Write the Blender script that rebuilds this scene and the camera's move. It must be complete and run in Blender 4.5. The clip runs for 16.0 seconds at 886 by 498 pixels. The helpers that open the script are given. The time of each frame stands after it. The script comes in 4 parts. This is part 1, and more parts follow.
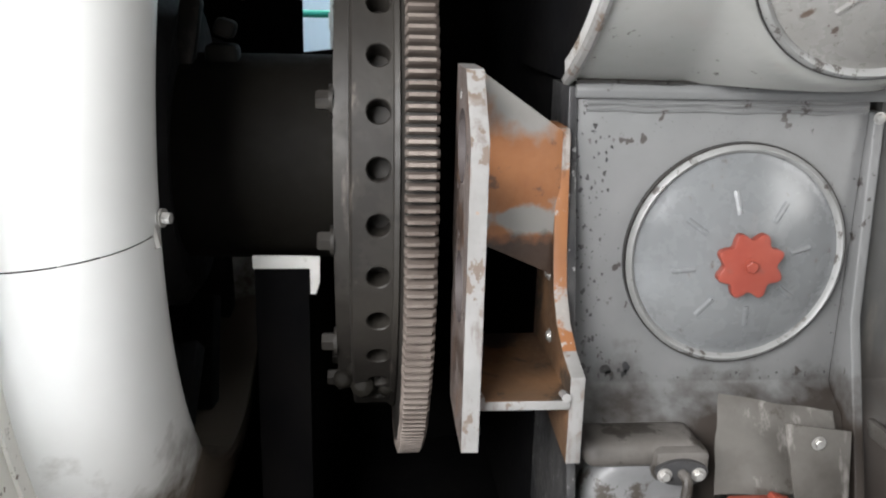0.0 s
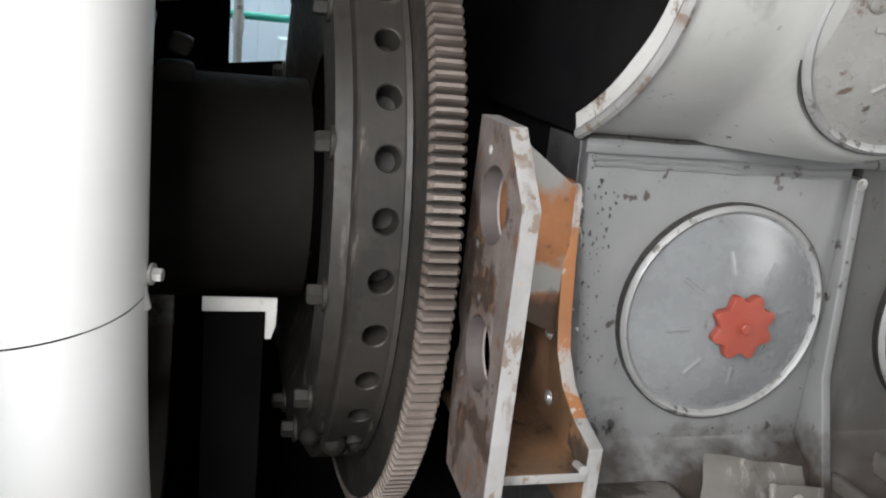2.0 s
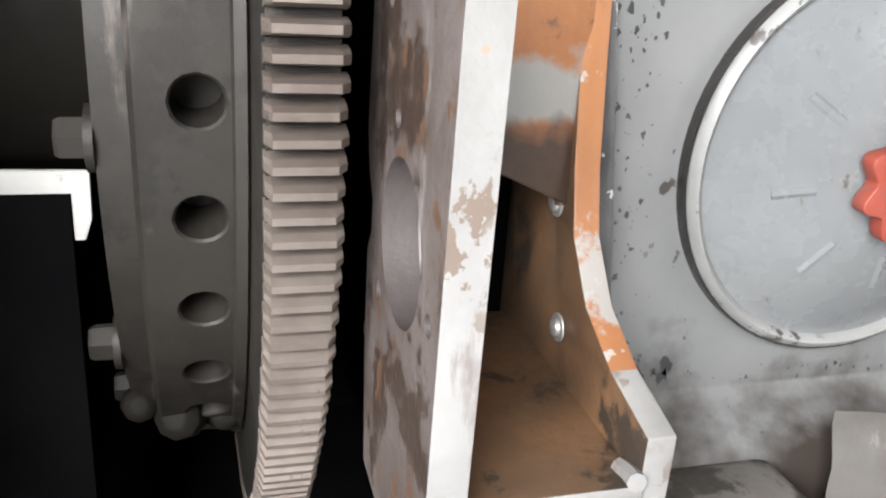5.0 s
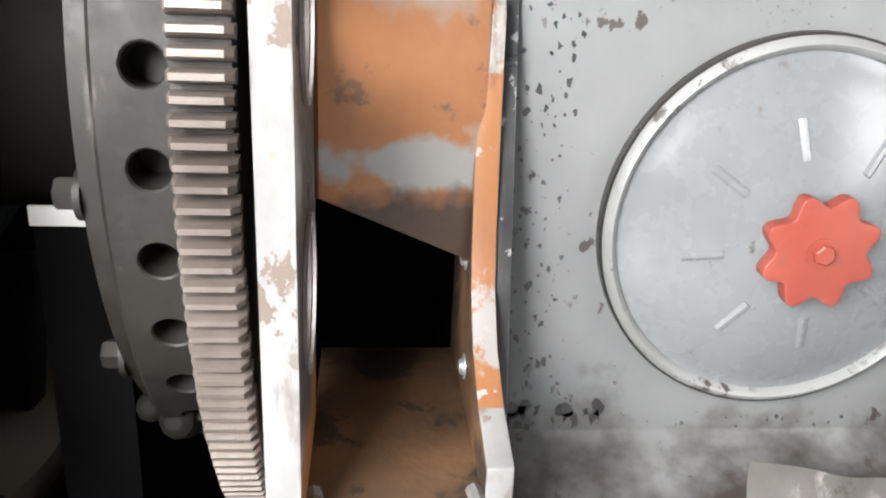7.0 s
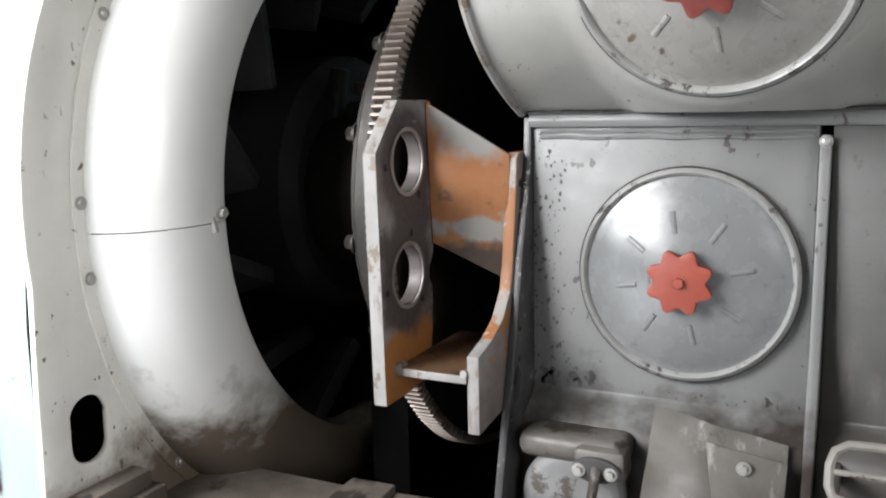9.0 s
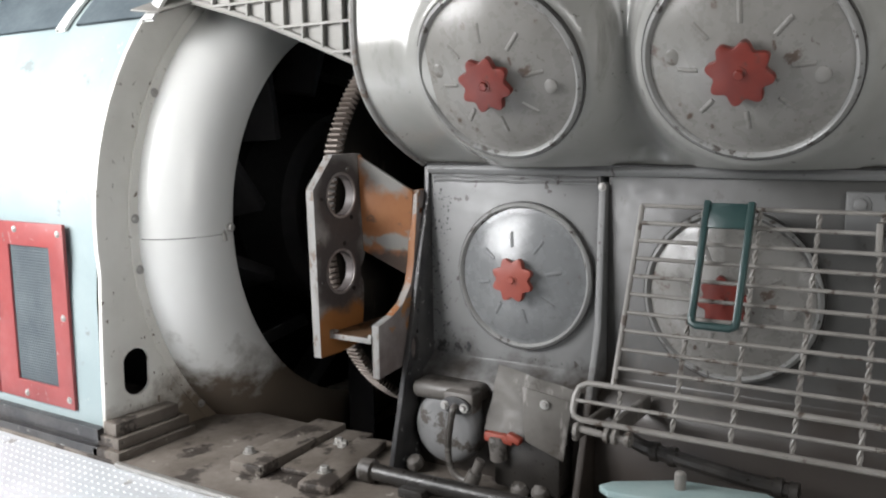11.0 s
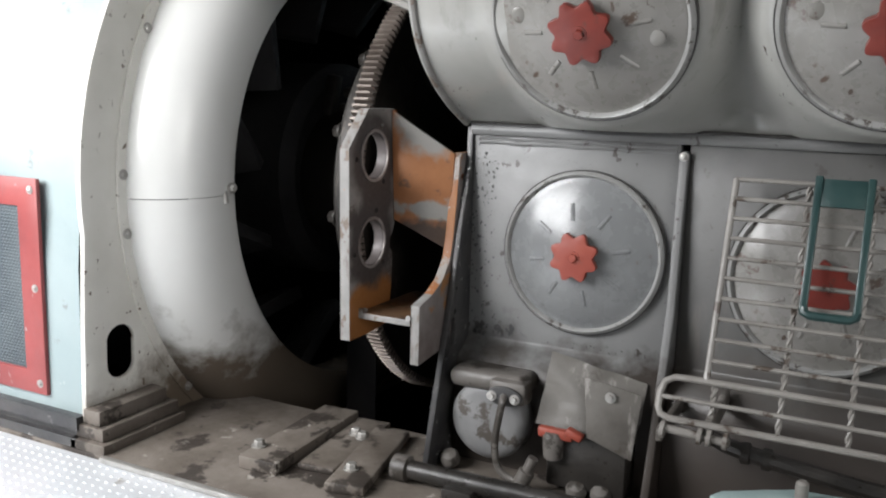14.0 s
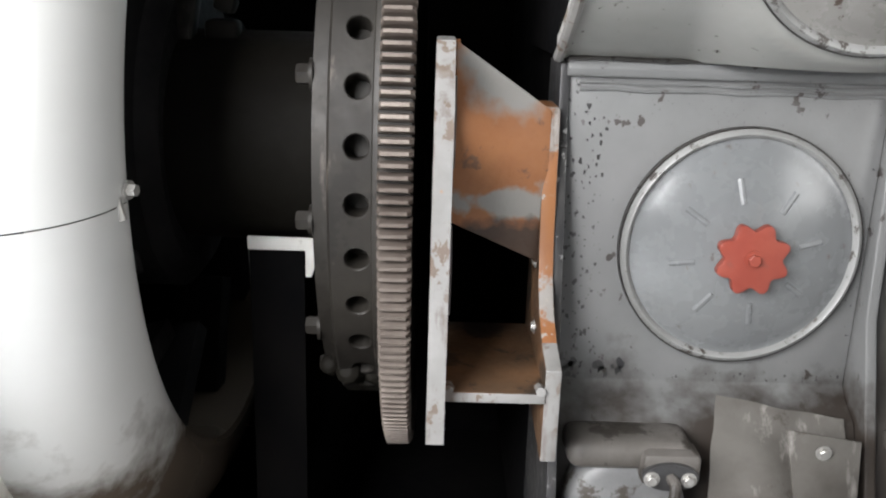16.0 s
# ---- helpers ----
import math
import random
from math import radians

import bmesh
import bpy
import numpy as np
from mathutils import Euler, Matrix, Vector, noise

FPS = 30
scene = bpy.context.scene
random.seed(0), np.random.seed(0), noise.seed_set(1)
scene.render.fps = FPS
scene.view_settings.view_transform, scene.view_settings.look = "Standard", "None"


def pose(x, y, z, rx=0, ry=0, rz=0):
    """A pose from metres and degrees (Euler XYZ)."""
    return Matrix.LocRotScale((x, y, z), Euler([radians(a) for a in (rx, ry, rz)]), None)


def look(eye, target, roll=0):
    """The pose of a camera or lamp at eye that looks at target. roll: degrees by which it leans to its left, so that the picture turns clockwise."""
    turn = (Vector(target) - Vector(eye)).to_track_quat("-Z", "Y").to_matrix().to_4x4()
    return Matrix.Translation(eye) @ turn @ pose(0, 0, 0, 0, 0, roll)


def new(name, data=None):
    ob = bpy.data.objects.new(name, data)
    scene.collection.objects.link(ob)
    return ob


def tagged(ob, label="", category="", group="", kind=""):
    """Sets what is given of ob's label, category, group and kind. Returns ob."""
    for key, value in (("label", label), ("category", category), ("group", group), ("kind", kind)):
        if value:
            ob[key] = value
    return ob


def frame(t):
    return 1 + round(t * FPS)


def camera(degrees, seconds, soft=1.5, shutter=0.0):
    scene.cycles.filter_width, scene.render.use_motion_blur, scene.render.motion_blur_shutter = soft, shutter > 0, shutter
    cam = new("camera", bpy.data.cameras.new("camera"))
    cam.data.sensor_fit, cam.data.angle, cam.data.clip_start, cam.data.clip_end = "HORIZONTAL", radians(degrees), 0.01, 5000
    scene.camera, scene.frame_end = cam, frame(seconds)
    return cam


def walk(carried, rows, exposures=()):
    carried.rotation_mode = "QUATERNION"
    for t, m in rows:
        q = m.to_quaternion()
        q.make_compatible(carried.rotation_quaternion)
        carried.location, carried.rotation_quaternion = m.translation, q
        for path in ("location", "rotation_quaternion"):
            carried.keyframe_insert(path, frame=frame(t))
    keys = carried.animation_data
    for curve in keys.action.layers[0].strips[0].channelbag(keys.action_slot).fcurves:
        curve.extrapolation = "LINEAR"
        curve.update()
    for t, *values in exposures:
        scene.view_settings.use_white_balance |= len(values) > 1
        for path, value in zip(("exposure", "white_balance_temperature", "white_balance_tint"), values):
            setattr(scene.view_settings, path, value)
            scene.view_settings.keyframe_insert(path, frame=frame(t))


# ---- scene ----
cam = camera(54.0, 16.0, soft=2.1)
PATH = [
    (0, (-0.608, -1.351, 0.892), (-0.441, 0.568, 0.355), 1.3),
    (0.5, (-0.781, -1.278, 0.95), (-0.375, 0.602, 0.401), 4.5),
    (1, (-0.822, -1.241, 0.931), (-0.334, 0.621, 0.39), 5.4),
    (1.5, (-0.832, -1.215, 0.939), (-0.326, 0.635, 0.371), 6.5),
    (2, (-0.839, -1.202, 0.94), (-0.306, 0.653, 0.417), 5.9),
    (2.5, (-0.742, -0.975, 0.876), (-0.282, 0.91, 0.391), 5.5),
    (3, (-0.688, -0.798, 0.841), (-0.274, 1.095, 0.344), 5.0),
    (3.5, (-0.645, -0.711, 0.809), (-0.219, 1.151, 0.215), 5.0),
    (4, (-0.619, -0.698, 0.782), (-0.216, 1.155, 0.148), 4.2),
    (4.5, (-0.613, -0.663, 0.781), (-0.163, 1.128, 0.012), 4.6),
    (5, (-0.597, -0.647, 0.694), (-0.058, 1.139, -0.028), 4.1),
    (7.5, (-0.255, -0.898, 0.792), (-0.418, 0.975, 0.109), 1.3),
    (8, (-0.031, -1.174, 0.807), (-0.66, 0.653, 0.288), 0.9),
    (8.5, (0.152, -1.333, 0.811), (-0.662, 0.459, 0.461), -0.7),
    (9, (0.267, -1.508, 0.809), (-0.602, 0.262, 0.476), -1.3),
    (9.5, (0.543, -1.779, 0.899), (-0.419, -0.06, 0.556), -1.6),
    (12, (1.022, -1.945, 0.868), (-0.066, -0.286, 0.617), -0.3),
    (12.5, (1.015, -1.906, 0.872), (-0.089, -0.261, 0.597), -0.2),
    (13, (1.003, -1.872, 0.875), (-0.14, -0.26, 0.565), -0.9),
    (13.5, (0.882, -1.854, 0.853), (-0.254, -0.24, 0.527), 2.0),
    (14, (0.581, -1.876, 0.852), (-0.302, -0.117, 0.5), 1.6),
    (14.5, (0.357, -1.698, 0.845), (-0.453, 0.095, 0.486), 2.6),
    (15, (0.139, -1.405, 0.843), (-0.722, 0.352, 0.429), 2.6),
    (15.5, (-0.172, -1.345, 0.826), (-0.608, 0.558, 0.388), 1.5),
    (16, (-0.476, -1.305, 0.861), (-0.459, 0.618, 0.311), 1.8),
]
walk(cam, [(r[0], look(*r[1:])) for r in PATH],
     [(0, 0.12), (1.5, 0.0), (2.5, 0.15), (3.5, 0.65), (5, 0.75), (7.5, 0.88), (8.5, 0.6), (9.5, -0.05), (12.5, -0.32), (14, -0.25), (15, -0.1), (15.5, -0.15), (16, 0.1)])

# ---- world and light ----
world = bpy.data.worlds.new("sky")
scene.world = world
world.use_nodes = True
wn = world.node_tree.nodes
sky = wn.new("ShaderNodeTexSky")
sky.sky_type, sky.sun_disc = "NISHITA", False
sky.sun_elevation, sky.sun_rotation = radians(35), radians(200)
world.node_tree.links.new(sky.outputs[0], wn["Background"].inputs[0])
wn["Background"].inputs[1].default_value = 0.12


def window_light(name, eye, target, w, h, watts, colour):
    lamp = bpy.data.lights.new(name, "AREA")
    lamp.shape, lamp.size, lamp.size_y, lamp.energy, lamp.color = "RECTANGLE", w, h, watts, colour
    ob = new(name, lamp)
    ob.matrix_world = look(eye, target)
    return ob


window_light("window_light_west", (-2.15, -2.17, 1.62), (-2.0, 0, 1.15), 2.2, 1.3, 260, (0.985, 0.985, 1.0))
window_light("window_light_east", (2.5, -2.17, 1.45), (1.4, 0, 0.9), 1.5, 1.3, 46, (1.0, 0.98, 0.96))
# Lamp added under the far ceiling, without an opening, to brighten the far wall
window_light("far_side_fill_lamp", (-0.7, 2.0, 2.3), (-0.75, 2.7, 0.6), 1.6, 0.8, 45, (0.85, 0.94, 1.0))

# ---- materials ----


def mat(name, c1, c2, scale=5.0, rough=(0.35, 0.6), metal=0.0, bump=0.15, bscale=90.0, spots=None, streak=None, grime=None, spec=0.5, chips=None):
    """Paint or metal with two tones, fine relief, and up to three kinds of stains.
    spots: (colour, scale, threshold); streak: the same, stretched in z; grime: (colour, height where it ends, fade)."""
    m = bpy.data.materials.new(name)
    m.use_nodes = True
    nt = m.node_tree
    n, ln = nt.nodes, nt.links
    bsdf = n["Principled BSDF"]
    bsdf.inputs["Metallic"].default_value = metal
    bsdf.inputs["Specular IOR Level"].default_value = spec
    tc = n.new("ShaderNodeTexCoord")

    def noise_tex(s, detail=6.0, stretch=None, rough_n=0.6):
        t = n.new("ShaderNodeTexNoise")
        t.inputs["Scale"].default_value, t.inputs["Detail"].default_value = s, detail
        t.inputs["Roughness"].default_value = rough_n
        if stretch:
            mp = n.new("ShaderNodeMapping")
            mp.inputs["Scale"].default_value = stretch
            ln.new(tc.outputs["Object"], mp.inputs["Vector"])
            ln.new(mp.outputs[0], t.inputs["Vector"])
        else:
            ln.new(tc.outputs["Object"], t.inputs["Vector"])
        return t

    def ramp(src, lo, hi):
        r = n.new("ShaderNodeMapRange")
        r.inputs["From Min"].default_value, r.inputs["From Max"].default_value = lo, hi
        ln.new(src, r.inputs["Value"])
        return r.outputs[0]

    def mix(fac, a, b):
        x = n.new("ShaderNodeMix")
        x.data_type = "RGBA"
        ln.new(fac, x.inputs["Factor"])
        for sock, v in ((x.inputs[6], a), (x.inputs[7], b)):
            if isinstance(v, tuple):
                sock.default_value = (*v, 1)
            else:
                ln.new(v, sock)
        return x.outputs[2]

    big = noise_tex(scale)
    col = mix(ramp(big.outputs[0], 0.35, 0.65), c1, c2)
    fine = noise_tex(bscale, 4.0)
    small = noise_tex(scale * 7, 8.0)
    rough_sock = ramp(small.outputs[0], 0.25, 0.75)
    rr = n.new("ShaderNodeMapRange")
    rr.inputs["To Min"].default_value, rr.inputs["To Max"].default_value = rough
    ln.new(rough_sock, rr.inputs["Value"])
    rsock = rr.outputs[0]
    for i, s in enumerate((spots, streak)):
        if s:
            tex = noise_tex(s[1], 9.0, (1, 1, 0.22) if i else None, 0.68)
            col = mix(ramp(tex.outputs[0], s[2], s[2] + 0.035 + 0.05 * i), col, s[0])
    if chips:
        where, cut = noise_tex(chips[3], 3.0), noise_tex(chips[1], 5.0, (1, 1, 0.7))
        both = n.new("ShaderNodeMath")
        both.operation = "MULTIPLY"
        ln.new(ramp(where.outputs[0], 0.47, 0.55), both.inputs[0])
        ln.new(ramp(cut.outputs[0], chips[2], chips[2] + 0.02), both.inputs[1])
        col = mix(both.outputs[0], col, chips[0])
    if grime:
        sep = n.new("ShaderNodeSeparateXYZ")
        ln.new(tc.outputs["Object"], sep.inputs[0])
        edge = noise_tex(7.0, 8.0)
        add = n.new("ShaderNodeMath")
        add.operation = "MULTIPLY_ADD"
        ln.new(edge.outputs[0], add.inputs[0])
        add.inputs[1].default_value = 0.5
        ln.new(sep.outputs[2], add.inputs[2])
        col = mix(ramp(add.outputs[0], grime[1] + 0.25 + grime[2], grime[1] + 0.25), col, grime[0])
    ln.new(col, bsdf.inputs["Base Color"])
    ln.new(rsock, bsdf.inputs["Roughness"])
    if bump:
        bp = n.new("ShaderNodeBump")
        bp.inputs["Strength"].default_value, bp.inputs["Distance"].default_value = bump, 0.002
        hmix = n.new("ShaderNodeMath")
        ln.new(fine.outputs[0], hmix.inputs[0])
        ln.new(small.outputs[0], hmix.inputs[1])
        ln.new(hmix.outputs[0], bp.inputs["Height"])
        ln.new(bp.outputs[0], bsdf.inputs["Normal"])
    return m


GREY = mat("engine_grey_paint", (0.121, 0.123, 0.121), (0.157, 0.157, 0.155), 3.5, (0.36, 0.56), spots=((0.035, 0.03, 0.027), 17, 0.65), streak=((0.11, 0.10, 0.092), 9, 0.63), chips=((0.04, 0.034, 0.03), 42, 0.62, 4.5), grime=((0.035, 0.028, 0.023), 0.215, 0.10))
# Copy of GREY: oil film, and the dimmer light there put into the colour
GREY_DIM_OILY = mat("dimmed_oily_grey_paint", (0.048, 0.047, 0.044), (0.066, 0.065, 0.062), 4.5, (0.32, 0.55), spots=((0.03, 0.026, 0.023), 12, 0.62), streak=((0.085, 0.078, 0.068), 7, 0.58), chips=((0.035, 0.03, 0.026), 42, 0.62, 4.5), grime=((0.04, 0.033, 0.028), 0.20, 0.16))
GREY_UP = mat("upper_housing_paint", (0.248, 0.248, 0.233), (0.304, 0.301, 0.285), 3, (0.12, 0.26), bump=0.08, spots=((0.05, 0.042, 0.036), 13, 0.67), streak=((0.19, 0.185, 0.172), 6, 0.60), chips=((0.06, 0.05, 0.043), 50, 0.66, 5))
COVER = mat("cover_paint", (0.132, 0.136, 0.139), (0.166, 0.171, 0.172), 4, (0.2, 0.34), bump=0.05, spots=((0.10, 0.085, 0.075), 21, 0.65), streak=((0.17, 0.166, 0.162), 8, 0.62), chips=((0.08, 0.07, 0.06), 50, 0.66, 6))
COVER_DIRTY = mat("cover_paint_worn", (0.154, 0.149, 0.136), (0.211, 0.204, 0.193), 5, (0.2, 0.38), bump=0.1, spots=((0.08, 0.058, 0.045), 16, 0.60), chips=((0.06, 0.045, 0.036), 55, 0.655, 6))
RIM = mat("cover_rim_paint", (0.187, 0.187, 0.180), (0.245, 0.245, 0.238), 9, (0.3, 0.5), spots=((0.05, 0.042, 0.037), 22, 0.6), chips=((0.05, 0.042, 0.036), 60, 0.57, 8))
RED = mat("red_paint", (0.211, 0.037, 0.023), (0.250, 0.053, 0.033), 12, (0.35, 0.55), spots=((0.55, 0.42, 0.38), 30, 0.66), bump=0.15, chips=((0.2, 0.05, 0.035), 60, 0.57, 14))
RED_DARK = mat("dark_red_paint", (0.112, 0.016, 0.011), (0.169, 0.026, 0.017), 12, (0.3, 0.5), spots=((0.08, 0.03, 0.025), 25, 0.58), bump=0.1)
RED_DOOR = mat("red_door_paint", (0.19, 0.034, 0.034), (0.25, 0.05, 0.048), 5, (0.35, 0.55), spots=((0.16, 0.13, 0.12), 18, 0.66), chips=((0.3, 0.28, 0.27), 55, 0.66, 8))
WHITE = mat("white_plate_paint", (0.720, 0.707, 0.652), (0.832, 0.820, 0.770), 4, (0.35, 0.55), spots=((0.2, 0.16, 0.12), 15, 0.66), chips=((0.16, 0.12, 0.085), 40, 0.64, 6), grime=((0.2, 0.16, 0.12), 0.04, 0.12))
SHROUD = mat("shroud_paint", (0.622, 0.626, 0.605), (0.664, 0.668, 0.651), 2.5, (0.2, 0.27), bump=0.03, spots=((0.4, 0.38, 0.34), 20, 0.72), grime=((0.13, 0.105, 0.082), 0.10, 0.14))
CASING = mat("casing_blue_grey", (0.22, 0.275, 0.28), (0.28, 0.33, 0.335), 2.5, (0.3, 0.5), spots=((0.18, 0.2, 0.2), 9, 0.63), chips=((0.36, 0.38, 0.38), 30, 0.66, 4))
# Near-black that puts the shade of gaps and recesses into the colour
BLACK = mat("gap_shade_black", (0.003, 0.003, 0.0035), (0.006, 0.0055, 0.0055), 6, (0.8, 0.95), bump=0.2, spec=0.05)
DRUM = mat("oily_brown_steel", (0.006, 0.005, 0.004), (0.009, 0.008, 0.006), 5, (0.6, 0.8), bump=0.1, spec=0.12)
# Steel toned near-black, with the shade inside the generator in its colour
ROTOR = mat("shaded_inner_steel", (0.016, 0.016, 0.017), (0.026, 0.025, 0.026), 8, (0.5, 0.75), spec=0.2)
RIMSTEEL = mat("flywheel_steel", (0.014, 0.012, 0.010), (0.025, 0.022, 0.018), 6, (0.45, 0.65), metal=0.25, bump=0.2, spots=((0.014, 0.012, 0.010), 10, 0.54), streak=((0.085, 0.072, 0.062), 16, 0.6), spec=0.4)
TOOTH = mat("worn_tooth_steel", (0.098, 0.078, 0.066), (0.190, 0.161, 0.140), 9, (0.36, 0.55), metal=0.4, bump=0.25, spots=((0.08, 0.064, 0.054), 18, 0.63))
PLATE = mat("bare_plate_steel", (0.15, 0.122, 0.113), (0.27, 0.245, 0.235), 9, (0.35, 0.6), metal=0.2, bump=0.3, spots=((0.30, 0.14, 0.05), 7, 0.61), streak=((0.46, 0.45, 0.44), 9, 0.55))
BARE = mat("bare_brown_steel", (0.085, 0.066, 0.058), (0.16, 0.135, 0.125), 8, (0.35, 0.6), metal=0.3, bump=0.35, spots=((0.05, 0.034, 0.026), 11, 0.55), streak=((0.27, 0.25, 0.24), 12, 0.6), chips=((0.12, 0.07, 0.045), 40, 0.57, 9))
EDGE = mat("worn_pale_paint", (0.181, 0.176, 0.168), (0.242, 0.237, 0.229), 10, (0.4, 0.6), bump=0.3, spots=((0.28, 0.15, 0.07), 8, 0.63), streak=((0.15, 0.13, 0.12), 34, 0.55), chips=((0.13, 0.10, 0.08), 60, 0.55, 12))
RUST = mat("orange_primer", (0.295, 0.123, 0.045), (0.213, 0.078, 0.031), 9, (0.4, 0.65), bump=0.25, spots=((0.27, 0.25, 0.235), 6.0, 0.495), streak=((0.10, 0.055, 0.032), 11, 0.555), chips=((0.12, 0.07, 0.045), 45, 0.6, 10))
ORANGE = mat("orange_primer_edge", (0.30, 0.125, 0.045), (0.24, 0.10, 0.045), 9, (0.4, 0.65), bump=0.3, spots=((0.30, 0.28, 0.26), 7.0, 0.55), streak=((0.10, 0.055, 0.03), 14, 0.6), chips=((0.34, 0.31, 0.28), 50, 0.6, 10))
BROWN = mat("greasy_brown", (0.075, 0.044, 0.025), (0.14, 0.075, 0.038), 11, (0.4, 0.6), bump=0.3, spots=((0.03, 0.022, 0.016), 9, 0.53))
WORN = mat("peeling_white_paint", (0.360, 0.352, 0.336), (0.440, 0.432, 0.416), 6, (0.4, 0.6), bump=0.4, spots=((0.14, 0.10, 0.065), 8, 0.53))
FLANGE = mat("dark_oily_flange", (0.022, 0.022, 0.024), (0.06, 0.058, 0.056), 8, (0.25, 0.5), bump=0.3, spots=((0.24, 0.24, 0.235), 14, 0.65), chips=((0.3, 0.3, 0.29), 50, 0.64, 7))
OILY = mat("oily_casting", (0.076, 0.069, 0.061), (0.140, 0.129, 0.119), 7, (0.3, 0.6), bump=0.4, spots=((0.035, 0.03, 0.025), 9, 0.52))
PUMPGREY = mat("pump_pale_grey", (0.131, 0.131, 0.131), (0.181, 0.182, 0.181), 8, (0.35, 0.6), bump=0.3, spots=((0.06, 0.052, 0.044), 9, 0.545))
BEIGE = mat("stained_sheet", (0.117, 0.109, 0.098), (0.061, 0.054, 0.046), 6, (0.45, 0.7), bump=0.3, spots=((0.05, 0.042, 0.034), 8, 0.55), streak=((0.32, 0.30, 0.28), 7, 0.6))
OILBLACK = mat("oil_soaked_black", (0.012, 0.011, 0.01), (0.03, 0.027, 0.024), 9, (0.2, 0.5), bump=0.4)
WIRE = mat("chipped_wire_paint", (0.150, 0.139, 0.126), (0.218, 0.207, 0.190), 14, (0.35, 0.55), bump=0.2, spots=((0.06, 0.045, 0.034), 22, 0.57))
GREEN = mat("green_enamel", (0.013, 0.035, 0.035), (0.022, 0.049, 0.046), 14, (0.25, 0.45), spots=((0.22, 0.25, 0.24), 26, 0.66))
PALEGREEN = mat("pale_green_enamel", (0.247, 0.345, 0.345), (0.315, 0.405, 0.398), 10, (0.3, 0.5), spots=((0.2, 0.2, 0.18), 22, 0.64))
STEEL = mat("bolt_steel", (0.340, 0.330, 0.310), (0.450, 0.440, 0.420), 30, (0.3, 0.5), metal=0.6, bump=0.1)
LATTICE = mat("beige_grey_casting", (0.180, 0.175, 0.160), (0.220, 0.215, 0.200), 6, (0.4, 0.6), bump=0.3, streak=((0.2, 0.19, 0.175), 10, 0.55))
TREAD = mat("bare_aluminium_tread", (0.682, 0.715, 0.748), (0.770, 0.792, 0.820), 5, (0.35, 0.5), metal=0.3, bump=0.1, spots=((0.42, 0.41, 0.40), 10, 0.64))
DECK = mat("dusty_deck_steel", (0.090, 0.075, 0.061), (0.165, 0.144, 0.124), 6, (0.45, 0.75), bump=0.4, spots=((0.035, 0.028, 0.023), 7, 0.54), chips=((0.3, 0.28, 0.25), 30, 0.64, 6))
MESH = mat("fine_mesh_blue_black", (0.045, 0.06, 0.07), (0.075, 0.095, 0.105), 9, (0.5, 0.7))
WALL = mat("room_wall_paint", (0.20, 0.20, 0.195), (0.25, 0.25, 0.245), 1.5, (0.5, 0.7))
PALEWALL = mat("far_wall_pale_blue", (0.62, 0.72, 0.80), (0.70, 0.79, 0.86), 1.5, (0.5, 0.7))
GREENPIPE = mat("green_pipe_paint", (0.02, 0.30, 0.22), (0.03, 0.36, 0.27), 9, (0.35, 0.5))
# White for the far post, and for the light gap painted below the drum
PAINTWHITE = mat("gap_and_post_white", (0.72, 0.70, 0.66), (0.8, 0.79, 0.75), 14, (0.5, 0.7), spots=((0.4, 0.37, 0.33), 22, 0.62))



def layered(name, base, layers, rough=(0.4, 0.65), metal=0.0, across="y"):
    """Worn plate: noise-edged patches of paint and bare metal, each (colour, centre across, centre z, half across, half z, edge noise)."""
    m = mat(name, base[0], base[1], 14, rough, metal=metal, bump=0.3, spots=base[2], streak=base[3])
    n, ln = m.node_tree.nodes, m.node_tree.links
    bsdf = n["Principled BSDF"]
    col = bsdf.inputs["Base Color"].links[0].from_socket
    tc = next(q for q in n if q.type == "TEX_COORD")
    for i, (c, cy, cz, hy, hz, wob) in enumerate(layers):
        noise_t = n.new("ShaderNodeTexNoise")
        noise_t.inputs["Scale"].default_value, noise_t.inputs["Detail"].default_value = 17 + 4 * i, 9
        ln.new(tc.outputs["Object"], noise_t.inputs["Vector"])
        mp = n.new("ShaderNodeMapping")
        mp.vector_type = "POINT"
        mp.inputs["Scale"].default_value = (1 / hy, 0, 1 / hz) if across == "x" else (0, 1 / hy, 1 / hz)
        mp.inputs["Location"].default_value = (-cy / hy, 0, -cz / hz) if across == "x" else (0, -cy / hy, -cz / hz)
        ln.new(tc.outputs["Object"], mp.inputs["Vector"])
        dist = n.new("ShaderNodeVectorMath")
        dist.operation = "LENGTH"
        ln.new(mp.outputs[0], dist.inputs[0])
        add = n.new("ShaderNodeMath")
        add.operation = "MULTIPLY_ADD"
        add.inputs[1].default_value = wob
        ln.new(noise_t.outputs[0], add.inputs[0])
        ln.new(dist.outputs["Value"], add.inputs[2])
        rng = n.new("ShaderNodeMapRange")
        rng.inputs["From Min"].default_value, rng.inputs["From Max"].default_value = 1 + wob * 0.5 + 0.2, 1 + wob * 0.5 - 0.12
        ln.new(add.outputs[0], rng.inputs["Value"])
        mx = n.new("ShaderNodeMix")
        mx.data_type = "RGBA"
        ln.new(rng.outputs[0], mx.inputs["Factor"])
        ln.new(col, mx.inputs[6])
        mx.inputs[7].default_value = (*c, 1)
        col = mx.outputs[2]
    ln.new(col, bsdf.inputs["Base Color"])
    return m


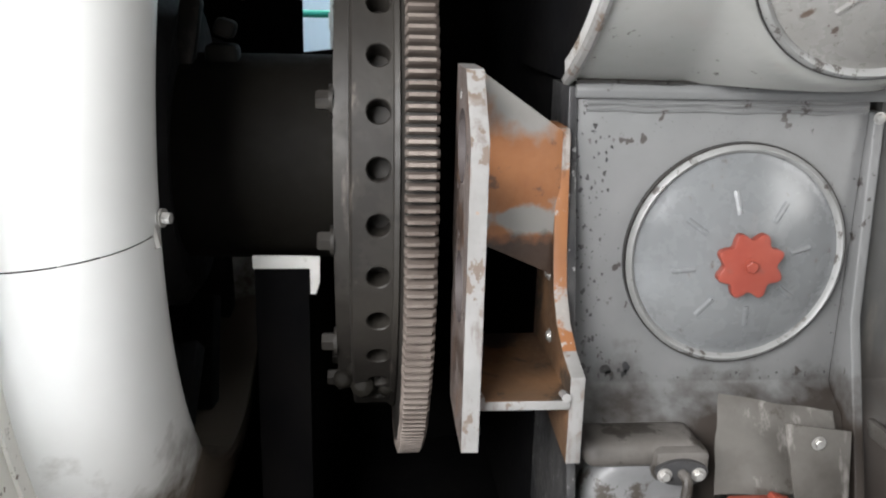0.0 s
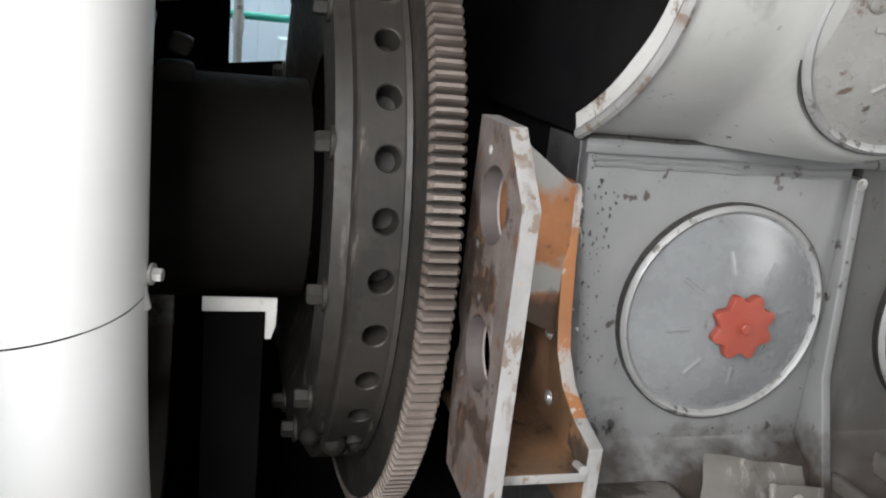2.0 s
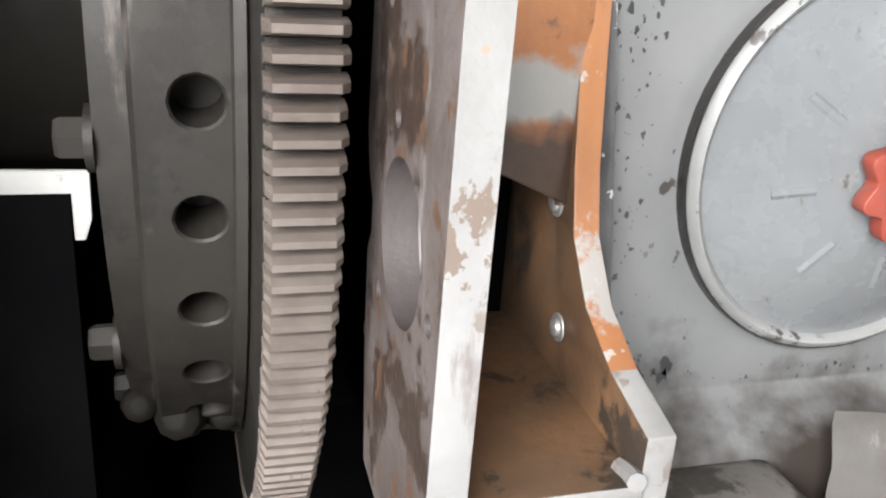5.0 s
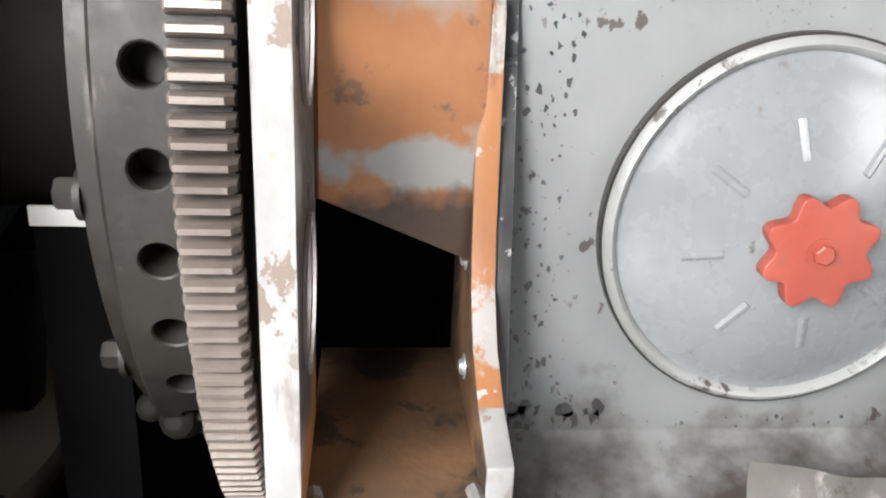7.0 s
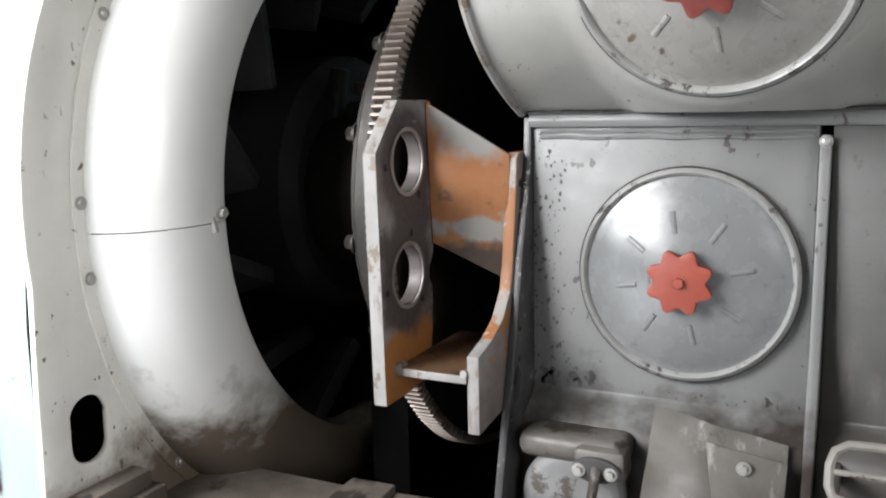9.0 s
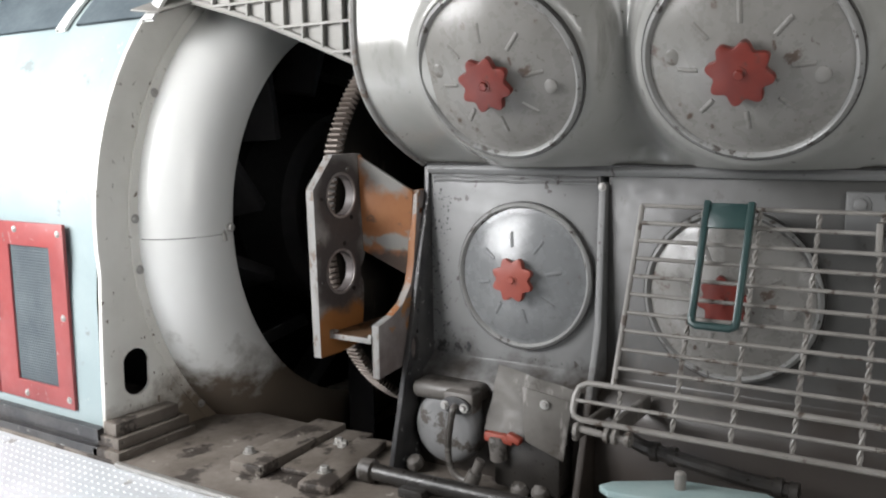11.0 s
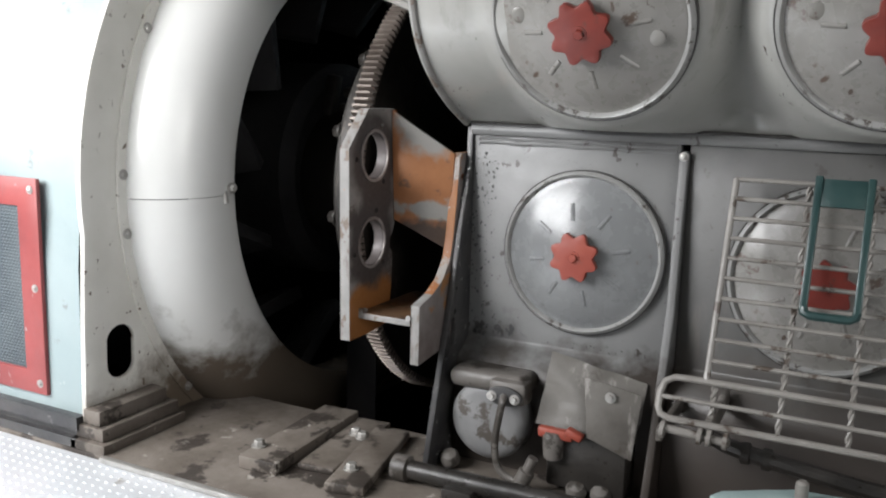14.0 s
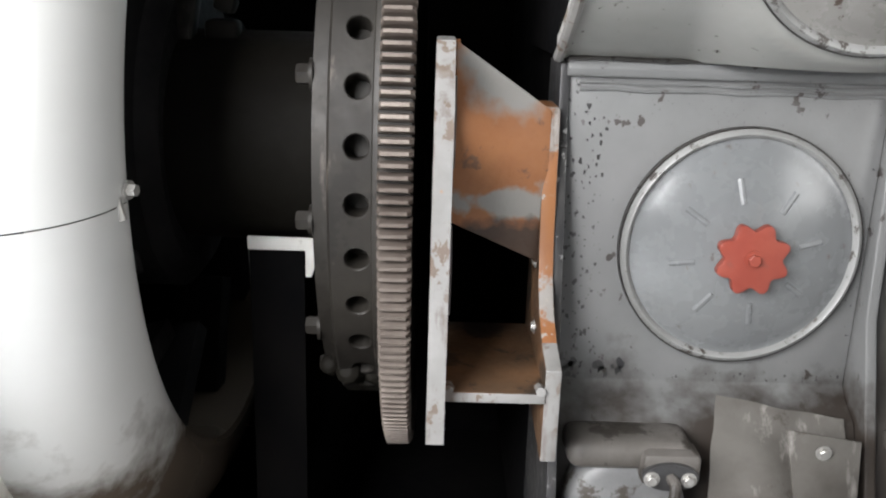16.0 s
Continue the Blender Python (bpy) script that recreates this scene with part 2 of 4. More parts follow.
ORANGE_C, PALE_C, BARE_C, DARK_C = (0.30, 0.125, 0.038), (0.25, 0.24, 0.225), (0.062, 0.052, 0.050), (0.05, 0.03, 0.02)
PLATE_FACE = layered("bearing_plate_face", ((0.20, 0.185, 0.175), (0.27, 0.255, 0.245), ((0.11, 0.09, 0.08), 9, 0.56), ((0.34, 0.33, 0.32), 12, 0.6)), [
    (ORANGE_C, -0.17, 0.335, 0.15, 0.085, 0.8), (BARE_C, -0.168, 0.708, 0.098, 0.095, 0.5), (BARE_C, -0.176, 0.508, 0.096, 0.10, 0.6), (BARE_C, -0.15, 0.61, 0.07, 0.05, 0.8)], metal=0.15)
WEB_FACE = layered("web_plate_face", ((0.25, 0.098, 0.036), (0.30, 0.125, 0.048), ((0.14, 0.07, 0.04), 10, 0.6), ((0.30, 0.24, 0.19), 22, 0.64)), [
    (PALE_C, -0.365, 0.795, 0.085, 0.085, 1.3), (PALE_C, -0.37, 0.58, 0.085, 0.024, 2.6), (DARK_C, -0.375, 0.50, 0.09, 0.055, 1.2)], across="x")

# ---- mesh helpers ----


def finish(bm, smooth=True, bevel=0.0, angle=35, segs=2):
    bmesh.ops.remove_doubles(bm, verts=bm.verts, dist=1e-5)
    bmesh.ops.recalc_face_normals(bm, faces=bm.faces)
    if bevel:
        edges = [e for e in bm.edges if len(e.link_faces) == 2 and e.calc_face_angle(0) > radians(angle)]
        bmesh.ops.bevel(bm, geom=edges, offset=bevel, segments=segs, profile=0.5, affect="EDGES", clamp_overlap=True)
    for fc in bm.faces:
        fc.smooth = smooth
    for e in bm.edges:
        e.smooth = len(e.link_faces) == 2 and e.calc_face_angle(0) < radians(angle)


def part(name, bm, material, parent=None, label="", bevel=0.0, smooth=True, angle=35, pick=None, segs=2):
    """Links a bmesh as one mesh object; pick(face) gives the slot where there are several materials."""
    finish(bm, smooth, bevel, angle, segs)
    me = bpy.data.meshes.new(name)
    mats = material if isinstance(material, (list, tuple)) else [material]
    if pick:
        for fc in bm.faces:
            fc.material_index = pick(fc)
    bm.to_mesh(me)
    bm.free()
    for m in mats:
        me.materials.append(m)
    ob = new(name, me)
    if parent:
        ob.parent = parent
        top = parent
        loc = Vector((0, 0, 0))
        while top:
            if top.type == "EMPTY":
                loc = top.location.copy()
            top = top.parent
        ob.matrix_parent_inverse = Matrix.Translation(-loc) if parent.type == "EMPTY" else Matrix()
    if label:
        ob["label"] = label
    return ob


def thing(name, loc, label, category, group="", kind=""):
    e = new(name)
    e.empty_display_size = 0.05
    e.location = loc
    return tagged(e, label, category, group, kind)


def box(lo, hi, bm=None, m=None):
    bm = bm or bmesh.new()
    r = bmesh.ops.create_cube(bm, size=1)
    mm = Matrix.Translation([(a + b) / 2 for a, b in zip(lo, hi)]) @ Matrix.Diagonal([b - a for a, b in zip(lo, hi)] + [1])
    bmesh.ops.transform(bm, matrix=(m or Matrix()) @ mm, verts=r["verts"])
    return bm


def to3(axis, a, u, v):
    return {"x": (a, u, v), "y": (u, a, v), "z": (u, v, a)}[axis]


def plate(outer, holes, axis, a0, a1, bm=None):
    """A flat plate with the given outline and holes, from a0 to a1 along the axis."""
    bm = bm or bmesh.new()
    loops = []
    for a in (a0, a1):
        edges, side = [], []
        for poly in (outer, *holes):
            vs = [bm.verts.new(to3(axis, a, u, v)) for u, v in poly]
            edges += [bm.edges.new((vs[i], vs[(i + 1) % len(vs)])) for i in range(len(vs))]
            side.append(vs)
        bmesh.ops.triangle_fill(bm, use_beauty=True, edges=edges)
        loops.append(side)
    for va, vb in zip(*loops):
        k = len(va)
        for i in range(k):
            bm.faces.new((va[i], va[(i + 1) % k], vb[(i + 1) % k], vb[i]))
    return bm


def circle(cu, cv, r, n=32, rv=None):
    return [(cu + r * math.cos(2 * math.pi * i / n), cv + (rv or r) * math.sin(2 * math.pi * i / n)) for i in range(n)]


def spin(profile, origin, axis, n=32, a0=0.0, a1=360.0, bm=None, ref=None, closed=False):
    """Turns a profile of (along, radius) round an axis."""
    bm = bm or bmesh.new()
    ax = Vector(axis).normalized()
    u = Vector(ref) if ref else ax.orthogonal().normalized()
    v = u.cross(ax) if ref else ax.cross(u)
    full = abs(a1 - a0) > 359.9
    rings = []
    for i in range(n if full else n + 1):
        th = radians(a0 + (a1 - a0) * i / n)
        rings.append([bm.verts.new(Vector(origin) + ax * h + (u * math.cos(th) + v * math.sin(th)) * max(r, 1e-4)) for h, r in profile])
    k = len(profile)
    for i in range(n):
        ra, rb = rings[i], rings[(i + 1) % len(rings)]
        for j in range(k if closed else k - 1):
            bm.faces.new((ra[j], rb[j], rb[(j + 1) % k], ra[(j + 1) % k]))
    return bm


def tube(points, r, n=8, bm=None, twist=0):
    bm = bm or bmesh.new()
    pts = [Vector(p) for p in points]
    prev, first = None, None
    up = None
    for i, p in enumerate(pts):
        d = (pts[min(i + 1, len(pts) - 1)] - pts[max(i - 1, 0)]).normalized()
        if up is None:
            up = d.orthogonal().normalized()
        up = (up - d * up.dot(d)).normalized()
        w = d.cross(up)
        ring = [bm.verts.new(p + (up * math.cos(2 * math.pi * j / n) + w * math.sin(2 * math.pi * j / n)) * r) for j in range(n)]
        if prev:
            for j in range(n):
                bm.faces.new((prev[j], prev[(j + 1) % n], ring[(j + 1) % n], ring[j]))
        else:
            first = ring
        prev = ring
    bm.faces.new(first)
    bm.faces.new(prev)
    return bm


def smooth_path(pts, n=8):
    """A soft curve through the points."""
    p = [Vector(q) for q in pts]
    p = [2 * p[0] - p[1], *p, 2 * p[-1] - p[-2]]
    out = []
    for i in range(1, len(p) - 2):
        for k in range(n):
            t = k / n
            a, b, c, d = p[i - 1], p[i], p[i + 1], p[i + 2]
            out.append(0.5 * (2 * b + (c - a) * t + (2 * a - 5 * b + 4 * c - d) * t * t + (3 * b - 3 * c + d - a) * t ** 3))
    return out + [p[-2]]


def hexbolt(at, axis, r=0.012, h=0.01, washer=True, bm=None):
    bm = spin([(0, 0), (0, r), (h * 0.85, r), (h, r * 0.85), (h, 0)], at, axis, 6, bm=bm)
    if washer:
        spin([(-0.001, 0), (-0.001, r * 1.5), (h * 0.2, r * 1.5), (h * 0.2, 0)], at, axis, 16, bm=bm)
    return bm


def roundbolt(at, axis, r=0.01, h=0.006):
    return spin([(0, r * 1.5), (h * 0.25, r * 1.45), (h * 0.3, r), (h * 0.8, r * 0.85), (h, r * 0.5), (h, 0)], at, axis, 16)

# ---- the room ----
AY, AZ = 0.455, 0.596          # the flywheel's axis, along x
GY, GZ = 0.457, 0.597        # the generator's axis


def structure(name, bm, material, label, category, **k):
    return tagged(part(name, bm, material, **k), label, category, kind="structure")


structure("floor", box((-6, -2.9, -0.12), (5, -0.512, -0.02)), TREAD, "bare aluminium tread plate walkway beside the engine", "floor", bevel=0.002)
structure("machine_bed", box((-6, -0.508, -0.12), (5, -0.0, -0.012)), DECK, "dusty steel bed plate under the engine", "floor", bevel=0.002)
# Black floor: the dark of the pit is put into its colour
structure("pit_floor", box((-6, 0.0, -0.5), (5, 2.9, -0.4)), BLACK, "black floor standing in for the shade below the flywheel", "floor")
# South, west and east walls and ceiling are unseen, added to contain the light
wins = [(-3.25, -1.05, 0.97, 2.27), (1.75, 3.25, 0.8, 2.1)]
structure("wall_south", plate([(-6, -0.5), (5, -0.5), (5, 2.9), (-6, 2.9)], [[(a, c), (b, c), (b, d), (a, d)] for a, b, c, d in wins], "y", -2.4, -2.25), WALL, "unseen side wall with window openings, added to close the room", "wall", smooth=False)
structure("wall_west", box((-6.15, -3.0, -0.5), (-6, 3.0, 2.9)), WALL, "unseen end wall, added to close the room", "wall")
structure("wall_east", box((5, -3.0, -0.5), (5.15, 3.0, 2.9)), WALL, "unseen end wall, added to close the room", "wall")
structure("wall_north", box((-6, 2.9, -0.5), (5, 3.05, 2.9)), PALEWALL, "pale blue wall on the far side of the engine", "wall")
structure("ceiling", box((-6.15, -3.0, 2.9), (5.15, 3.05, 3.0)), WALL, "unseen ceiling, added to close the room", "ceiling")
for i, (a, b, c, d) in enumerate(wins):
    w = thing("window_%d" % (i + 1), ((a + b) / 2, -2.3, c), "side window in a pale metal frame", "window", kind="structure")
    part("window_frame", plate([(a - 0.05, c - 0.05), (b + 0.05, c - 0.05), (b + 0.05, d + 0.05), (a - 0.05, d + 0.05)], [[(a + 0.03, c + 0.03), (b - 0.03, c + 0.03), (b - 0.03, d - 0.03), (a + 0.03, d - 0.03)]], "y", -2.25, -2.22), WALL, w)

# tread plate: round studs
bm = bmesh.new()
vs, fs = [], []
for i in range(90):
    for j in range(24):
        cx, cy = -2.2 + i * 0.026 + (j % 2) * 0.013, -1.134 + j * 0.026
        b = len(vs)
        for k in range(6):
            an = k * math.pi / 3
            vs.append((cx + 0.006 * math.cos(an), cy + 0.004 * math.sin(an), -0.0199))
        vs.append((cx, cy, -0.0178))
        fs += [(b + k, b + (k + 1) % 6, b + 6) for k in range(6)]
me = bpy.data.meshes.new("tread_stud")
me.from_pydata(vs, [], fs)
me.materials.append(TREAD)
tagged(new("tread_studs", me), "small raised studs of the aluminium tread plate", "tread stud", kind="stuff")
structure("floor_edge_strip", box((-0.98, -0.526, -0.019), (5, -0.510, -0.006)), STEEL, "bare steel edge strip of the walkway", "trim", bevel=0.002)

# far side: shade behind the shaft put into black plates, one with an opening
structure("bulkhead", plate([(-1.4, -0.4), (-0.40, -0.4), (-0.40, 2.6), (-1.4, 2.6)], [[(-0.788, 0.764), (-0.577, 0.790), (-0.577, 1.35), (-0.788, 1.35)]], "y", 1.09, 1.10), BLACK, "black plate with an opening, standing in for the shade behind the shaft", "wall", smooth=False)
structure("rear_dark_plate", box((-0.40, 1.10, -0.4), (0.3, 1.12, 2.6)), BLACK, "black plate added to keep the gap behind the flywheel dark", "wall")
structure("far_walkway", box((-3, 1.5, -0.12), (2, 2.9, -0.02)), WALL, "pale walkway on the far side of the engine", "floor")
win = thing("window_4", (-0.7, 2.6, 0.6), "daylit far window with white bars", "window", kind="structure")
part("window_frame", plate([(-1.6, 0.2), (0.4, 0.2), (0.4, 1.9), (-1.6, 1.9)], [[(-1.0 + 0.42 * k, 0.3), (-0.64 + 0.42 * k, 0.3), (-0.64 + 0.42 * k, 1.8), (-1.0 + 0.42 * k, 1.8)] for k in range(3)], "y", 2.6, 2.64), PALEWALL, win)
far_pipe = structure("far_pipe", tube([(-1.8, 2.4, 0.852), (0.6, 2.4, 0.852)], 0.016, 10), GREENPIPE, "green painted pipe on the far side", "pipe")

fpost = thing("far_post", (-0.74, 2.0, -0.02), "white painted post on the far walkway", "post")
part("post", tube([(-0.74, 2.0, -0.02), (-0.74, 2.0, 2.2)], 0.016, 12), PAINTWHITE, fpost)
part("collar", tube([(-0.74, 2.0, 0.80), (-0.74, 2.0, 0.86)], 0.021, 12), PAINTWHITE, fpost)
fbox = thing("far_cabinet", (-0.49, 2.35, -0.02), "pale blue-grey wall cabinet on the far side", "cabinet")
part("body", box((-0.57, 2.3, -0.02), (-0.42, 2.5, 0.778)), PALEWALL, fbox, bevel=0.004)
part("conduit", tube([(-0.53, 2.32, 0.778), (-0.53, 2.32, 2.2)], 0.006, 8), PAINTWHITE, fbox)

# ---- generator ----
GX = -1.07
gen = thing("generator", (-1.4, GY, -0.02), "large main generator with blue-grey casing and white end plate", "generator")


def arc_pt(r, deg):
    """A point of the y-z plane on a circle round the shaft; 0 faces the walkway."""
    return (GY - r * math.cos(radians(deg)), GZ + r * math.sin(radians(deg)))


RO = 0.990
outline = [(-0.552, -0.3), (-0.546, 0.05), (-0.538, 0.30)] + [arc_pt(RO, d) for d in range(-6, 187, 4)] + [(2 * GY + 0.54, 0.3), (2 * GY + 0.55, -0.3)]
slot = [(-0.43 + 0.044 * math.cos(radians(a)), 0.196 + (0.028 if 0 <= a < 180 else -0.028) + 0.04 * math.sin(radians(a))) for a in range(0, 360, 15)]
part("end_plate", plate(outline, [[arc_pt(0.86, d) for d in range(0, 360, 5)], slot], "x", GX - 0.014, GX), WHITE, gen, "white painted end plate with a slot", bevel=0.003, angle=50)
# casing: a round-topped shell behind the end plate
bm = bmesh.new()
ring = [(-0.542, -0.05), (-0.54, 0.2), (-0.536, 0.42)] + [arc_pt(RO - 0.006, d) for d in range(-3, 184, 3)] + [(2 * GY + 0.54, 0.45), (2 * GY + 0.54, -0.05)]
prev = None
for x in (GX - 0.014, -1.6, -2.2, -3.2, -4.0):
    cur = [bm.verts.new((x, u, v)) for u, v in ring]
    if prev:
        for i in range(len(cur) - 1):
            bm.faces.new((prev[i], prev[i + 1], cur[i + 1], cur[i]))
    prev = cur
bm.faces.new(prev)
part("casing", bm, CASING, gen, "smooth blue-grey casing")
part("base_channel", plate([(-0.572, -0.02), (-0.572, 0.012), (-0.556, 0.012), (-0.556, 0.03), (-0.566, 0.03), (-0.566, 0.062), (-0.538, 0.062), (-0.538, -0.02)], [], "x", -4.0, GX - 0.01), FLANGE, gen, "dark base channel")
for lo, hi in (((-1.1, -0.572, -0.02), (-0.985, -0.30, 0.012)), ((-1.09, -0.560, 0.012), (-1.0, -0.31, 0.045)), ((-1.075, -0.55, 0.045), (-1.02, -0.33, 0.082))):
    part("foot_plate", box(lo, hi), DECK, gen, "dusty stacked foot plate", bevel=0.004)
# bolted strip round the shroud
part("clamp_strip", spin([(GX + 0.0005, 0.848), (GX + 0.0005, 0.885), (GX + 0.006, 0.885), (GX + 0.006, 0.848)], (0, GY, GZ), (1, 0, 0), 72, -75, 100, ref=(0, -1, 0), closed=True), WHITE, gen)
for d in (27, 2.6, -7.1, -40, 52, 75):
    y, z = arc_pt(0.866, d)
    part("bolt", roundbolt((GX + 0.006, y, z), (1, 0, 0), 0.009, 0.01), STEEL, gen)
# shroud: a bellmouth in two halves


def shroud(a0, a1):
    prof = [(GX + 0.168 * math.sin(radians(p)), 0.660 + 0.198 * math.cos(radians(p))) for p in range(0, 91, 6)]
    prof += [(GX + 0.164, 0.646), (GX + 0.12, 0.642), (GX + 0.02, 0.66)]
    return spin(prof, (0, GY, GZ), (1, 0, 0), 60, a0, a1, ref=(0, -1, 0))


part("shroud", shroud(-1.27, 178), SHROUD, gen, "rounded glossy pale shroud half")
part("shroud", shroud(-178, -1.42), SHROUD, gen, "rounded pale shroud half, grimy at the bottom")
part("seam_bolt", hexbolt((GX + 0.172, *arc_pt(0.665, 0.2)), (1, -0.3, 0), 0.009, 0.014), STEEL, gen)
part("seam_bolt", tube([(GX + 0.155, *arc_pt(0.682, 0.9)), (GX + 0.165, *arc_pt(0.682, -3.1))], 0.009, 10), STEEL, gen)
# inside: disc, spokes and hub, near-black colours standing in for the shade there
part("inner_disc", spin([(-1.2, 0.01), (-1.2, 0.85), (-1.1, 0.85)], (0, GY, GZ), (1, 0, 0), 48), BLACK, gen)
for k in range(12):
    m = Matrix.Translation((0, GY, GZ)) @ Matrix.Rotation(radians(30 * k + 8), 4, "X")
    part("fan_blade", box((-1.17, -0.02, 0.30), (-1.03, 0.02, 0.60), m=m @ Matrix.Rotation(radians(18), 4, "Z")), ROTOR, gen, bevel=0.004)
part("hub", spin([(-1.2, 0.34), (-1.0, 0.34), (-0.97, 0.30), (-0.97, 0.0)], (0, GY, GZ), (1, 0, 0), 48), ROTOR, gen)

# ventilation doors in the casing side


def vent_door(x0, x1):
    d = part("vent_door", plate([(x0, 0.092), (x1, 0.092), (x1, 0.627), (x0, 0.627)], [[(x0 + 0.10, 0.15), (x1 - 0.070, 0.15), (x1 - 0.070, 0.558), (x0 + 0.10, 0.558)]], "y", -0.552, -0.5405), RED_DOOR, gen, "red painted vent door frame", bevel=0.002)
    bm = bmesh.new()
    xa, xb, za, zb = x0 + 0.095, x1 - 0.065, 0.145, 0.563
    box((xa, -0.5435, za), (xb, -0.5415, zb), bm)
    part("backing", bm, MESH, d)
    vs, fs = [], []
    rows, cols = 52, 18
    for i in range(rows):
        for j in range(cols):
            cx = xa + (j + 0.5 * (i % 2) + 0.3) * (xb - xa) / (cols + 0.6)
            cz = za + (i + 0.5) * (zb - za) / rows
            w, h = 0.0052, 0.0034
            b = len(vs)
            for dx, dz in ((-w, 0), (0, -h), (w, 0), (0, h)):
                vs.append((cx + dx, -0.5445, cz + dz))
            vs.append((cx, -0.5475, cz - 0.001))
            fs += [(b, b + 1, b + 4), (b + 1, b + 2, b + 4), (b + 2, b + 3, b + 4), (b + 3, b, b + 4)]
    me = bpy.data.meshes.new("mesh")
    me.from_pydata(vs, [], fs)
    me.materials.append(MESH)
    o = new("mesh", me)
    o.parent, o["label"], o["kind"] = d, "fine expanded metal mesh", "stuff"
    for bx, bz in ((x1 - 0.022, 0.60), (x1 - 0.022, 0.36), (x1 - 0.022, 0.12), (x0 + 0.14, 0.112), (x0 + 0.14, 0.605)):
        part("bolt", roundbolt((bx, -0.552, bz), (0, -1, 0), 0.007, 0.006), STEEL, d)
    part("latch", tube(smooth_path([(x0 + 0.02, -0.556, 0.34), (x0 + 0.03, -0.575, 0.35), (x0 + 0.012, -0.578, 0.37), (x0 + 0.026, -0.575, 0.39), (x0 + 0.02, -0.556, 0.40)]), 0.004), WIRE, d)
    return d


vent_door(-1.565, -1.196)
vent_door(-1.945, -1.572)
# roof vents of the casing
for a, b in ((-1.38, -1.07), (-1.95, -1.47), (-2.6, -2.04)):
    bm = spin([(a, RO + 0.004), (b, RO + 0.004), (b, RO - 0.004), (a, RO - 0.004)], (0, GY, GZ), (1, 0, 0), 12, 37.5, 58, ref=(0, -1, 0), closed=True)
    v = part("roof_vent", bm, MESH, gen, "dark mesh roof vent")
    part("vent_frame", spin([(b + 0.004, RO - 0.002), (b + 0.05, RO - 0.002), (b + 0.05, RO + 0.007), (b + 0.004, RO + 0.007)], (0, GY, GZ), (1, 0, 0), 12, 36.5, 59, ref=(0, -1, 0), closed=True), SHROUD, v)

gen.location.y += 0.066     # the generator stands a little further back than the walkway edge

# ---- flywheel ----
fly = thing("flywheel", (-0.6, AY, 0.02), "brown steel flywheel with barring holes and a toothed ring", "flywheel")
RH, NH = 0.514, 37
XA, XB, HR = -0.635, -0.555, 0.0185
step = 2 * math.pi / NH
OFF = -0.0578
bm = bmesh.new()
mid = (XA + XB) / 2
for k in range(NH):
    th0 = k * step + OFF

    def at(x, s, r):
        th = th0 + s / RH
        return bm.verts.new((x, AY - r * math.cos(th), AZ + r * math.sin(th)))
    hw, hh = (XB - XA) / 2, step * RH / 2
    angs = [math.atan2(v, u) for u, v in ((hw, 0), (hw, hh * 0.5), (hw, hh), (hw * 0.5, hh), (0, hh), (-hw * 0.5, hh), (-hw, hh), (-hw, hh * 0.5), (-hw, 0), (-hw, -hh * 0.5), (-hw, -hh), (-hw * 0.5, -hh), (0, -hh), (hw * 0.5, -hh), (hw, -hh), (hw, -hh * 0.5))]
    sq = [(hw, 0), (hw, hh * 0.5), (hw, hh), (hw * 0.5, hh), (0, hh), (-hw * 0.5, hh), (-hw, hh), (-hw, hh * 0.5), (-hw, 0), (-hw, -hh * 0.5), (-hw, -hh), (-hw * 0.5, -hh), (0, -hh), (hw * 0.5, -hh), (hw, -hh), (hw, -hh * 0.5)]
    rings = [[at(mid + u, v, RH) for u, v in sq],
             [at(mid + 1.1 * HR * math.cos(a), 1.1 * HR * math.sin(a), RH) for a in angs],
             [at(mid + HR * math.cos(a), HR * math.sin(a), RH - 0.002) for a in angs],
             [at(mid + HR * math.cos(a), HR * math.sin(a), RH - 0.045) for a in angs]]
    for ra, rb in zip(rings, rings[1:]):
        for i in range(16):
            bm.faces.new((ra[i], ra[(i + 1) % 16], rb[(i + 1) % 16], rb[i]))
    bm.faces.new(rings[-1])
part("rim", bm, RIMSTEEL, fly, "dull brown steel rim with round barring holes")
part("rim_lip", spin([(XB - 0.018, RH + 0.0005), (XB - 0.016, RH + 0.004), (XB - 0.008, RH + 0.006), (XB - 0.005, RH + 0.0005)], (0, AY, AZ), (1, 0, 0), 96), RIMSTEEL, fly, "raised lip beside the teeth")
part("rim_flange", spin([(XA, RH), (XA - 0.004, RH - 0.004), (XA - 0.006, RH - 0.03), (XA - 0.03, RH - 0.034), (XA - 0.033, RH - 0.12), (XA + 0.01, 0.25)], (0, AY, AZ), (1, 0, 0), 96), RIMSTEEL, fly)
RG, NT, XR = 0.612, 234, -0.573
part("gear_body", spin([(XB - 0.006, RH), (XR + 0.013, RH + 0.006), (XR + 0.016, RG - 0.021), (XR + 0.060, RG - 0.021), (XR + 0.060, RH - 0.1), (XB + 0.035, 0.2), (XB + 0.035, 0.0)], (0, AY, AZ), (1, 0, 0), 120), RIMSTEEL, fly, "ring gear body")
vs, fs = [], []
rt = random.Random(4)
